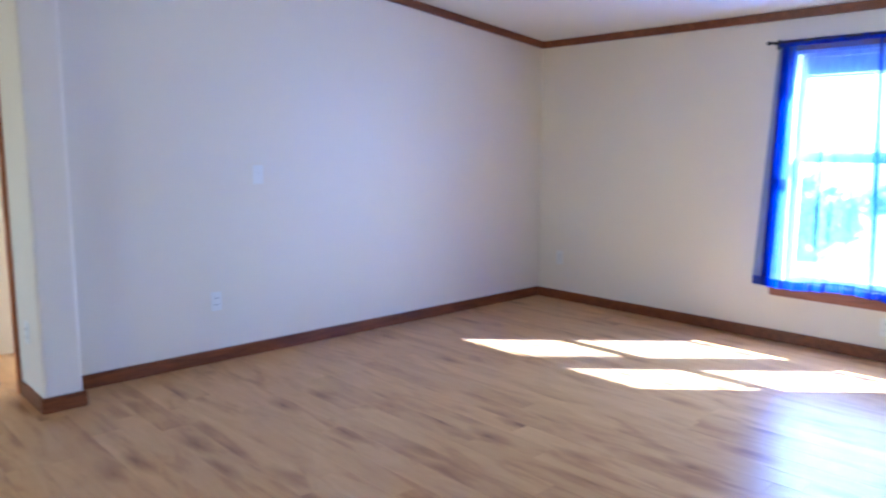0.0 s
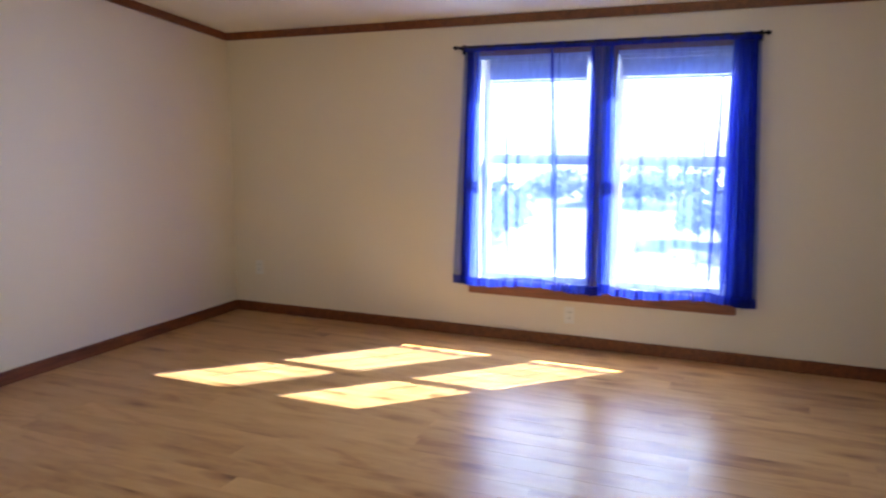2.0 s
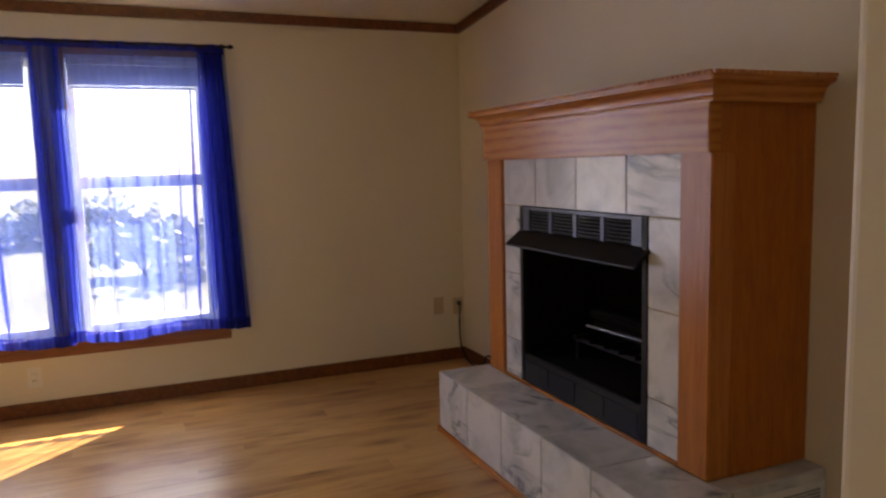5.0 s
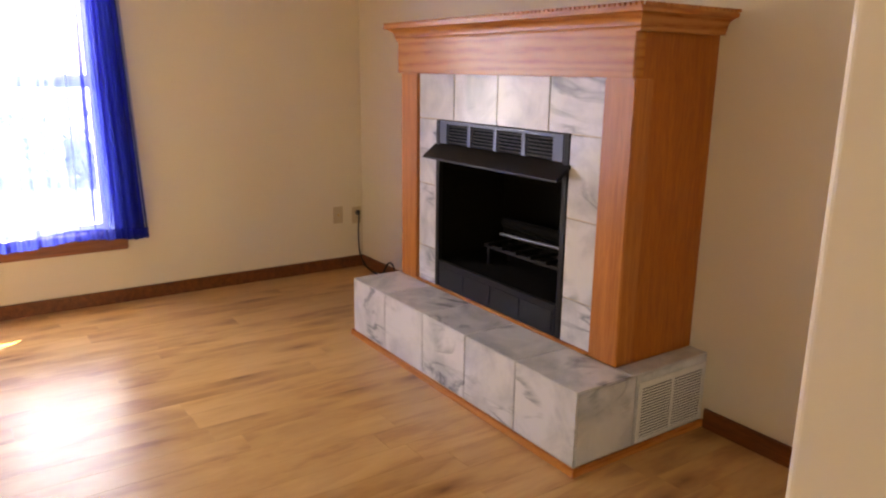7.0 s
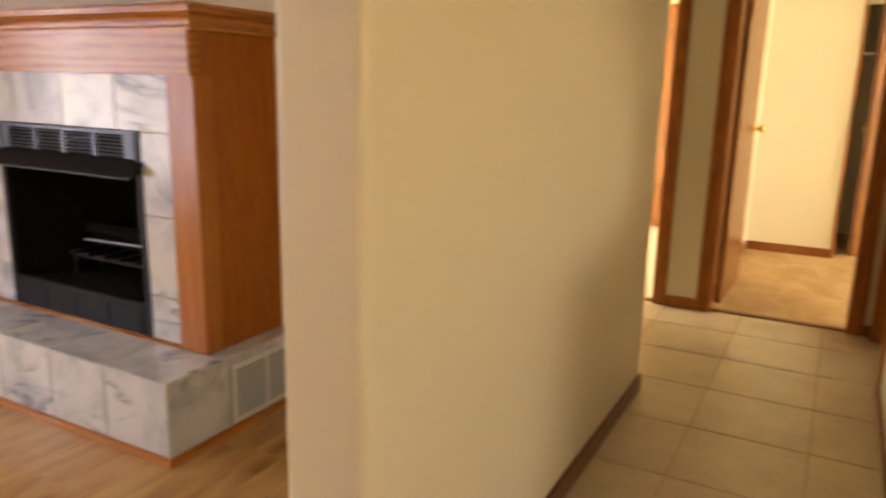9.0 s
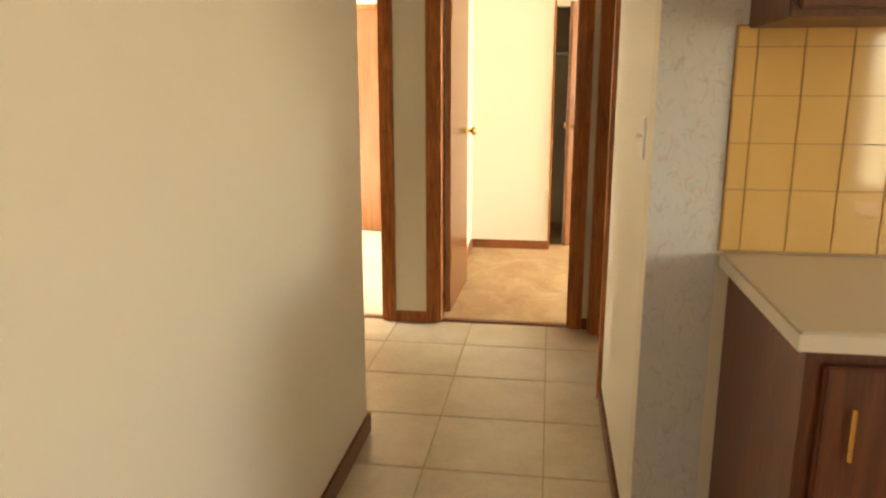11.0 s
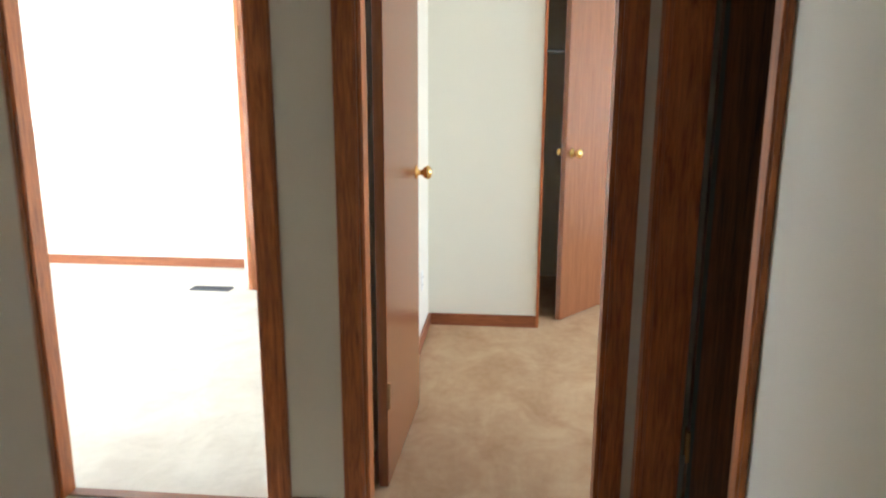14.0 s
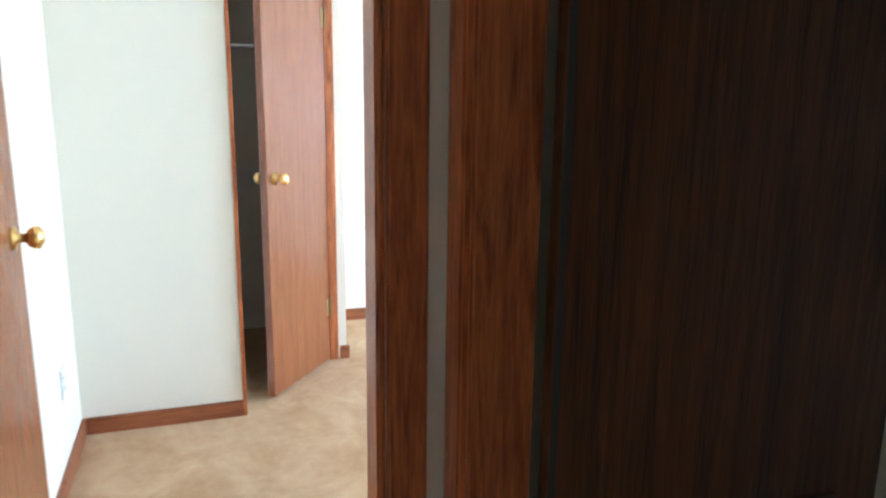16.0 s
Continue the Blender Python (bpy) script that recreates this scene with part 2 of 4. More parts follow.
laminate_top = paint("pale_counter_laminate", (0.66, 0.58, 0.45), (0.60, 0.52, 0.40), 0.3)
band_laminate = paint("pale_edge_laminate", (0.72, 0.66, 0.55), (0.67, 0.61, 0.50), 0.3)
soil = paint("dry_grass", (0.30, 0.28, 0.20), (0.20, 0.21, 0.12), 0.95)
foliage = mat("hazed_shrub_leaf", (0.07, 0.10, 0.04), 0.6)
# leaf green lightened to paint in the haze seen through the window
finish(foliage, mix(foliage, noise_fac(foliage, coords(foliage), 1.3, 4), (0.20, 0.23, 0.16), (0.27, 0.28, 0.20)))
bark = paint("bark", (0.12, 0.09, 0.065), (0.07, 0.055, 0.04), 0.9)
gravel = paint("pale_gravel", (0.52, 0.50, 0.46), (0.44, 0.42, 0.38), 0.9)


# ---- mesh helpers ----
def box(bm, x0, x1, y0, y1, z0, z1, bevel=0.0):
    x0, x1 = sorted((x0, x1))
    y0, y1 = sorted((y0, y1))
    z0, z1 = sorted((z0, z1))
    r = bmesh.ops.create_cube(bm, size=1.0)
    vs = r["verts"]
    for v in vs:
        v.co = Vector((x0 if v.co.x < 0 else x1, y0 if v.co.y < 0 else y1, z0 if v.co.z < 0 else z1))
    if bevel:
        es = list({e for v in vs for e in v.link_edges})
        bmesh.ops.bevel(bm, geom=es, offset=bevel, segments=2, affect="EDGES", clamp_overlap=True)
    return bm


def boxes(*specs, bevel=0.0):
    bm = bmesh.new()
    for sp in specs:
        box(bm, *sp, bevel=bevel)
    return bm


def prism(points, way):
    """A polygon in space, pushed along a vector."""
    bm = bmesh.new()
    f = bm.faces.new([bm.verts.new(p) for p in points])
    r = bmesh.ops.extrude_face_region(bm, geom=[f])
    for v in r["geom"]:
        if isinstance(v, bmesh.types.BMVert):
            v.co += Vector(way)
    bmesh.ops.recalc_face_normals(bm, faces=bm.faces)
    return bm


def rod(bm, a, b, radius, seg=12, radius2=None):
    a, b = Vector(a), Vector(b)
    m = Matrix.Translation((a + b) / 2) @ (b - a).to_track_quat("Z", "Y").to_matrix().to_4x4()
    bmesh.ops.create_cone(bm, cap_ends=True, segments=seg, radius1=radius, radius2=radius if radius2 is None else radius2, depth=(b - a).length, matrix=m)
    return bm


def spun(profile, seg=20):
    """A turned solid round z from (radius, z) pairs."""
    bm = bmesh.new()
    rings = []
    for r, z in profile:
        rings.append([bm.verts.new((r * math.cos(k * math.tau / seg), r * math.sin(k * math.tau / seg), z)) for k in range(seg)])
    for a, b in zip(rings, rings[1:]):
        for k in range(seg):
            bm.faces.new((a[k], a[(k + 1) % seg], b[(k + 1) % seg], b[k]))
    bm.faces.new(rings[-1])
    bm.faces.new(list(reversed(rings[0])))
    for f in bm.faces:
        f.smooth = True
    return bm


def mesh_of(name, bm, material):
    me = bpy.data.meshes.new(name)
    bm.to_mesh(me)
    bm.free()
    me.materials.append(material)
    return me


def part(name, bm, material, parent, label=""):
    ob = new(name, mesh_of(name, bm, material))
    ob.parent = parent
    return tagged(ob, label)


def thing(name, bm, material, label, category, kind="", group=""):
    return tagged(new(name, mesh_of(name, bm, material)), label, category, group, kind)


def hub(name, m, label, category, kind="", group=""):
    ob = new(name)
    ob.matrix_world = m
    ob.empty_display_size = 0.1
    return tagged(ob, label, category, group, kind)


def piece(name, me, parent, at=(0, 0, 0)):
    ob = new(name, me)
    ob.parent = parent
    ob.location = at
    return ob


# ---- shell of the house ----
EAST, WEST, SOUTH, NORTH = 5.02, -3.60, -6.65, 9.40
RIDGE, EAVE, SLOPE = 0.95, 2.19, 0.10
LN, LS = 4.112, -1.195
MW0, MW1 = 0.955, 1.137


def top(x):
    return EAVE + SLOPE * (EAST - x) if x >= RIDGE else EAVE + SLOPE * (EAST - RIDGE) - SLOPE * (RIDGE - x)


def wall_x(name, y0, y1, spans, label="cream painted wall", material=None):
    """A wall along x; spans of (x0, x1, z0, z1), z1 None for up to the ceiling."""
    bm = bmesh.new()
    for x0, x1, z0, z1 in spans:
        if z1 is None:
            xs = [x0] + ([RIDGE] if x0 < RIDGE < x1 else []) + [x1]
            pts = [(x0, y0, z0), (x1, y0, z0)] + [(x, y0, top(x) + 0.02) for x in reversed(xs)]
        else:
            pts = [(x0, y0, z0), (x1, y0, z0), (x1, y0, z1), (x0, y0, z1)]
        b2 = prism(pts, (0, y1 - y0, 0))
        tmp = bpy.data.meshes.new("tmp")
        b2.to_mesh(tmp)
        b2.free()
        bm.from_mesh(tmp)
        bpy.data.meshes.remove(tmp)
    return thing(name, bm, material or wall_paint, label, "wall", "structure")


def wall_y(name, x0, x1, spans, label="cream painted wall", material=None):
    """A wall along y; spans of (y0, y1, z0, z1), z1 None for up to the ceiling."""
    return thing(name, boxes(*[(x0, x1, y0, y1, z0, top((x0 + x1) / 2) if z1 is None else z1) for y0, y1, z0, z1 in spans]), material or wall_paint, label, "wall", "structure")


def hole_y(y0, y1, openings):
    """Spans of a wall along y with openings of (y0, y1, z0, z1), in rising order."""
    out, at = [], y0
    for a, b, z0, z1 in openings:
        out.append((at, a, 0, None))
        if z0 > 0:
            out.append((a, b, 0, z0))
        out.append((a, b, z1, None))
        at = b
    out.append((at, y1, 0, None))
    return out


WIN = (0.37, 2.02, 0.40, 1.93)
wall_y("wall_window", EAST, EAST + 0.15, hole_y(LS - 0.12, LN + 0.12, [WIN]), "cream painted wall round the double window")
wall_y("wall_east_south", EAST, EAST + 0.15, hole_y(SOUTH, LS - 0.12, [(-5.9, -3.9, 0.7, 2.0)]))
wall_y("wall_east_north", EAST, EAST + 0.15, hole_y(LN + 0.12, NORTH, [(6.1, 7.7, 0.7, 2.0)]))
# the middle opening, on the kitchen, is added to let light in
wall_y("wall_west", WEST - 0.15, WEST, hole_y(SOUTH, NORTH, [(-5.6, -4.2, 0.75, 1.95), (-0.7, 0.9, 1.0, 2.0), (5.3, 7.0, 0.04, 2.03)]))
wall_x("wall_south", SOUTH - 0.15, SOUTH, [(WEST - 0.15, EAST + 0.15, 0, None)])
wall_x("wall_north", NORTH, NORTH + 0.15, [(WEST - 0.15, EAST + 0.15, 0, None)])
wall_x("wall_living_north", LN, LN + 0.12, [(MW1, EAST, 0, None)], "pale painted wall of the living room")
wall_x("wall_living_south", LS - 0.12, LS, [(1.185, EAST, 0, None)], "cream painted wall behind the fireplace")


def rounded_wall(name, x0, x1, y0, y1, round_north, label):
    """A wall end with rounded upright corners on one end."""
    r, pts = 0.018, []
    corners = [(x0, y0, not round_north, 180), (x1, y0, not round_north, 270), (x1, y1, round_north, 0), (x0, y1, round_north, 90)]
    for x, y, soft_corner, start in corners:
        if not soft_corner:
            pts.append((x, y, 0))
            continue
        cx = x0 + r if x == x0 else x1 - r
        cy = y0 + r if y == y0 else y1 - r
        for k in range(6):
            a = radians(start + 18 * k)
            pts.append((cx + r * math.cos(a), cy + r * math.sin(a), 0))
    bm = prism(pts, (0, 0, top(x1)))
    return thing(name, bm, wall_paint, label, "wall", "structure")


PART_N, PART_S = 0.09, -2.01

PX0, PX1 = 1.003, 1.185
rounded_wall("wall_partition", PX0, PX1, PART_S, PART_N, True, "yellowish cream partition wall with rounded end")
rounded_wall("wall_stub", MW0, MW1, 3.853, 4.30, False, "short white wall end with rounded corners")
wall_y("wall_bedroom_side", MW0, MW1, [(4.30, 5.15, 2.05, None), (5.15, NORTH, 0, None)])

END0, END1 = -3.485, -3.41
DOOR_H = 2.03
wall_x("wall_hall_end", END0, END1, [(WEST, 0.178, 0, None), (0.178, 0.928, DOOR_H, None), (0.928, 1.245, 0, None), (1.245, 2.0, DOOR_H, None), (2.0, EAST, 0, None)], "white wall with two doorways at the hall end", hall_paint)
HW0, HW1 = -0.04, 0.062
wall_y("wall_hall_west", HW0, HW1, [(END1, -3.33, 0, None), (-3.33, -2.495, DOOR_H, None), (-2.495, -1.42, 0, None)], "white hall wall with a light switch", hall_paint)
wall_x("wall_kitchen", -1.42, -1.31, [(WEST, HW1, 0, None)])
wall_x("wall_vestibule_north", PART_S, -1.89, [(1.185, 2.42, 0, None)])
wall_y("wall_vestibule_east", 2.30, 2.42, [(END1, PART_S, 0, None)])
wall_y("wall_utility_west", -1.75, -1.65, [(END1, -1.42, 0, None)])
wall_y("wall_between_bedrooms", 0.952, 1.06, [(SOUTH, END0, 0, None)])
# closets of the two bedrooms
wall_x("wall_closet_block", -6.0, -5.43, [(0.31, 0.952, 0, None)], "white wall beside the closet", hall_paint)
wall_x("wall_small_closet_front", -6.08, -6.0, [(-0.26, -0.17, 0, None), (-0.17, 0.29, 2.0, None), (0.29, 0.952, 0, None)])
wall_y("wall_small_closet_side", -0.26, -0.20, [(SOUTH, -6.08, 0, None)])
wall_x("wall_large_closet_front", -6.13, -6.05, [(1.06, 1.55, 0, None), (1.55, 2.25, 2.0, None), (2.25, 2.31, 0, None)])
wall_y("wall_large_closet_side", 2.25, 2.31, [(SOUTH, -6.13, 0, None)])


def ceiling_half(name, xa, xb):
    y0, y1 = SOUTH - 0.15, NORTH + 0.15
    bm = prism([(xa, y0, top(xa)), (xb, y0, top(xb)), (xb, y0, top(xb) + 0.15), (xa, y0, top(xa) + 0.15)], (0, y1 - y0, 0))
    thing(name, bm, ceiling_paint, "off-white sloping ceiling", "ceiling", "structure")


ceiling_half("ceiling", RIDGE, EAST + 0.15)
ceiling_half("ceiling_west", WEST - 0.15, RIDGE)

floor = thing("floor", boxes((WEST, EAST, SOUTH, NORTH, -0.15, -0.012)), shadow_gap, "subfloor under planks, tiles and carpet", "floor", "structure")
thing("carpet_small_bedroom", boxes((WEST, 0.952, SOUTH, END0 + 0.06, -0.012, 0.004)), tan_carpet, "worn tan carpet of the small bedroom", "carpet", "structure")
thing("carpet_large_bedroom", boxes((1.06, EAST, SOUTH, END0 + 0.06, -0.012, 0.004)), pale_carpet, "pale beige carpet of the large bedroom", "carpet", "structure")
thing("floor_north_bedroom", boxes((MW0, EAST, LN + 0.12, NORTH, -0.012, -0.001)), laminate, "oak laminate floor of the north bedroom", "floor", "structure")
thing("floor_utility", boxes((-1.65, HW0, END1, -1.42, -0.012, -0.002)), floor_tile, "beige floor of the utility room", "floor", "structure")


# ---- trim ----
def baseboard(name, x0, x1, y0, y1, h=0.08, material=None):
    bm = boxes((x0, x1, y0, y1, 0.0, h), bevel=0.004)
    return thing(name, bm, material or dark_trim, "dark brown wooden baseboard", "baseboard", "structure")


T = 0.014
baseboard("baseboard_window_wall", EAST - T, EAST, LS, LN)
baseboard("baseboard_living_north", MW1, EAST - T, LN - T, LN)
baseboard("baseboard_living_south", 3.83, EAST - T, LS, LS + T)
baseboard("baseboard_living_south_west", PX1 + T, 2.21, LS, LS + T)
baseboard("baseboard_stub_front", MW0 - T, MW1 + T, 3.853 - T, 3.853)
baseboard("baseboard_stub_west", MW0 - T, MW0, 3.853, 4.25)
baseboard("baseboard_partition_west", PX0 - T, PX0, PART_S - T, PART_N)
baseboard("baseboard_partition_north", PX0 - T, PX1 + T, PART_N, PART_N + T)
baseboard("baseboard_partition_east", PX1, PX1 + T, LS, PART_N)
baseboard("baseboard_post", 0.996, 1.177, END1, END1 + 0.018, 0.065, casing_wood)
baseboard("baseboard_corner", 0.062, 0.11, END1, END1 + 0.014, 0.065)
baseboard("baseboard_hall_west", HW1, HW1 + T, -2.448, -1.31, 0.065)
baseboard("baseboard_kitchen_corner", -0.10, HW1 + T, -1.31, -1.31 + T, 0.065)
RB = 0.075
red_trim = grained("reddish_trim_wood", (0.18, 0.05, 0.016), (0.34, 0.115, 0.042), 0, 10, 0.4)
baseboard("baseboard_small_bedroom", 0.31, 0.938, -5.43, -5.43 + T, RB, red_trim)
baseboard("baseboard_small_bedroom_side", 0.938, 0.952, -5.43, END0, RB, red_trim)
baseboard("baseboard_small_bedroom_far", WEST, -0.26, SOUTH, SOUTH + T, RB, red_trim)
baseboard("baseboard_small_closet", -0.275, -0.225, -6.0, -6.0 + T, RB, red_trim)
baseboard("baseboard_large_bedroom_far", 2.31, EAST, SOUTH, SOUTH + T, RB, red_trim)
baseboard("baseboard_north_bedroom", MW1, EAST, NORTH - T, NORTH, 0.08, red_trim)


def crown(name, pts, way):
    thing(name, prism(pts, way), dark_trim, "dark brown wooden ceiling trim", "trim", "structure")


crown("trim_window_wall", [(EAST, LS, EAVE - 0.055), (EAST - 0.016, LS, EAVE - 0.055), (EAST - 0.024, LS, EAVE + 0.0), (EAST, LS, EAVE)], (0, LN - LS, 0))
for nm, yy, d in (("trim_living_north", LN, -1), ("trim_living_south", LS, 1)):
    crown(nm, [(EAST - 0.024, yy, top(EAST) - 0.055), (EAST - 0.024, yy, top(EAST) + 0.001), (MW1, yy, top(MW1)), (MW1, yy, top(MW1) - 0.056)], (0, d * 0.02, 0))


def casing(name, specs, label="dark reddish-brown door casing"):
    return thing(name, boxes(*specs, bevel=0.005), casing_wood, label, "door casing", "structure")


C = 0.068


def doorway_x(n, x0, x1, y_face, y_back):
    """Casing and jamb of a doorway in a wall along x, seen from the +y side."""
    casing(f"trim_doorway_{n}", [(x0 - C, x0, y_face, y_face + 0.018, 0, DOOR_H + C), (x1, x1 + C, y_face, y_face + 0.018, 0, DOOR_H + C), (x0, x1, y_face, y_face + 0.018, DOOR_H, DOOR_H + C)])
    casing(f"trim_jamb_{n}", [(x0, x0 + 0.015, y_back, y_face + 0.006, 0, DOOR_H), (x1 - 0.015, x1, y_back, y_face + 0.006, 0, DOOR_H), (x0 + 0.015, x1 - 0.015, y_back, y_face + 0.006, DOOR_H - 0.015, DOOR_H)], "dark reddish-brown door jamb")
    thing(f"trim_threshold_{n}", boxes((x0 + 0.015, x1 - 0.015, y_face - 0.07, y_face - 0.02, 0.0, 0.009), bevel=0.003), dark_trim, "dark strip between tile and carpet", "threshold", "structure")


doorway_x(1, 0.178, 0.928, END1, END0)
doorway_x(2, 1.245, 2.0, END1, END0)
casing("trim_doorway_utility", [(HW1, HW1 + 0.018, -2.495, -2.495 + 0.045, 0, DOOR_H + C), (HW1, HW1 + 0.018, -3.33 - C, -3.33, 0, DOOR_H + C), (HW1, HW1 + 0.018, -3.33, -2.495, DOOR_H, DOOR_H + C)])
casing("trim_jamb_utility", [(HW0 - 0.004, HW1 + 0.006, -2.51, -2.495, 0, DOOR_H), (HW0 - 0.004, HW1 + 0.006, -3.33, -3.315, 0, DOOR_H), (HW0 - 0.004, HW1 + 0.006, -3.315, -2.51, DOOR_H - 0.015, DOOR_H)], "dark reddish-brown door jamb")
casing("trim_doorway_north", [(MW0 - 0.018, MW0, 4.25, 4.30, 0, 2.1), (MW0 - 0.018, MW0, 5.15, 5.2, 0, 2.1)])
casing("trim_small_closet", [(0.296, 0.312, -5.445, -5.412, 0, 2.05), (-0.215, -0.17, -6.0, -5.985, 0, 2.05)], "thin reddish closet casing")
casing("trim_large_closet", [(2.25, 2.285, -6.05, -6.036, 0, 2.05), (1.5, 1.55, -6.05, -6.036, 0, 2.05), (1.55, 2.25, -6.05, -6.036, 2.0, 2.05)], "thin reddish closet casing")


# ---- doors ----
def knob_mesh():
    return spun([(0.028, 0.0), (0.028, 0.004), (0.012, 0.010), (0.011, 0.026), (0.022, 0.034), (0.028, 0.046), (0.027, 0.056), (0.016, 0.064), (0.004, 0.066)])


def door(name, at, angle, width, material, label, knob_z=1.0, hinges=(0.35, 1.75), hinge_side=1, height=2.0, edge=None):
    """A leaf hinged at its local origin, along local +x, 35 mm thick to local -y."""
    d = hub(name, pose(*at, 0, 0, angle), label, "door", "structure")
    leaf = part("leaf", boxes((0.004, width, -0.035, 0.0, 0.012, height), bevel=0.002), material, d)
    if knob_z:
        for side, rx in ((0.0, -90), (-0.035, 90)):
            k = part("knob", knob_mesh(), brass, d, "polished brass door knob")
            k.matrix_basis = pose(width - 0.065, side, knob_z, rx, 0, 0)
    for z in hinges:
        bm = boxes((0.0, 0.035, -0.002 if hinge_side < 0 else 0.0, 0.0 if hinge_side < 0 else 0.002, z - 0.045, z + 0.045))
        y = 0.006 if hinge_side > 0 else -0.041
        rod(bm, (0, y, z - 0.047), (0, y, z + 0.047), 0.006, 10)
        part("hinge", bm, old_brass, d, "dull brass butt hinge")
    return d


door("door_small_bedroom", (0.917, -3.58, 0), -91.6, 0.715, door_wood, "reddish flush wooden door standing open", 1.055, (0.36, 1.75), -1)
door("door_small_closet", (-0.172, -5.985, 0), 52, 0.545, door_wood, "reddish flush closet door standing ajar", 1.02, (0.3, 1.75), 1)
door("door_large_closet", (2.245, -6.04, 0), 172, 0.69, door_wood, "reddish flush closet door almost shut", 1.02, (0.34, 1.73), -1)

util = door("door_utility", (-0.052, -3.312, 0), 180, 0.72, walnut, "dark walnut door with a louvred vent, open", 0, (0.38, 1.75), -1)
part("edge_strip", boxes((0.004, 0.016, -0.0372, -0.0352, 0.02, 1.98)), weather_strip, util, "grey strip along the door edge")
vent = part("vent", boxes((0.145, 0.61, -0.045, -0.0355, 0.27, 0.29), (0.145, 0.61, -0.045, -0.0355, 0.65, 0.67), (0.145, 0.165, -0.045, -0.0355, 0.29, 0.65), (0.59, 0.61, -0.045, -0.0355, 0.29, 0.65), bevel=0.002), vent_brown, util, "brown metal vent grille")
slat = mesh_of("slat", boxes((0.165, 0.59, -0.044, -0.036, -0.004, 0.004)), vent_brown)
for k in range(17):
    piece("slat", slat, vent, (0, 0, 0.304 + 0.0208 * k))


# ---- living room window ----
win = hub("window_1", pose(EAST, 0, 0), "double white sash window with oak casing", "window", "structure")
y0, y1, z0, z1 = WIN
part("casing", boxes((-0.018, 0.0, y0 - 0.05, y0, z0, z1 + 0.05), (-0.018, 0.0, y1, y1 + 0.05, z0, z1 + 0.05), (-0.018, 0.0, y0, y1, z1, z1 + 0.05), (-0.018, 0.0, 1.09, 1.24, z0, z1), bevel=0.004), oak_up, win, "oak window casing")
part("sill", boxes((-0.03, 0.0, y0 - 0.05, y1 + 0.05, z0 - 0.082, z0 - 0.002), bevel=0.006), sill_wood, win, "brown window sill board")
part("jamb", boxes((0.0, 0.15, y0, y0 + 0.02, z0, z1), (0.0, 0.15, y1 - 0.02, y1, z0, z1), (0.0, 0.15, y0 + 0.02, y1 - 0.02, z0, z0 + 0.02), (0.0, 0.15, y0 + 0.02, y1 - 0.02, z1 - 0.02, z1), (0.0, 0.15, 1.10, 1.23, z0 + 0.02, z1 - 0.02)), white_vinyl, win)
for a, b in ((0.39, 1.10), (1.23, 2.0)):
    for lo, hi, x in ((z0 + 0.02, 1.26, 0.06), (1.24, z1 - 0.02, 0.095)):
        f = 0.042
        sash = part("sash", boxes((x, x + 0.03, a, a + f, lo, hi), (x, x + 0.03, b - f, b, lo, hi), (x, x + 0.03, a + f, b - f, lo, lo + f), (x, x + 0.03, a + f, b - f, hi - f, hi), bevel=0.003), white_vinyl, win)
        pane = part("pane", boxes((x + 0.012, x + 0.017, a + f, b - f, lo + f, hi - f)), glass, sash)
        pane.visible_shadow = False

# raised mini blinds
blind_slat = mesh_of("slat", boxes((0.022, 0.048, -0.33, 0.33, -0.0025, 0.0025)), white_vinyl)
for yc in (0.745, 1.615):
    bl = hub("window_blind", pose(EAST, yc, 0), "white mini blind drawn up to the window head", "blind", "", "raised blinds")
    part("head_rail", boxes((0.018, 0.052, -0.335, 0.335, 1.885, 1.908), bevel=0.003), white_vinyl, bl)
    part("bottom_rail", boxes((0.02, 0.05, -0.33, 0.33, 1.755, 1.768), bevel=0.003), white_vinyl, bl)
    for k in range(20):
        piece("slat", blind_slat, bl, (0, 0, 1.775 + 0.0055 * k))


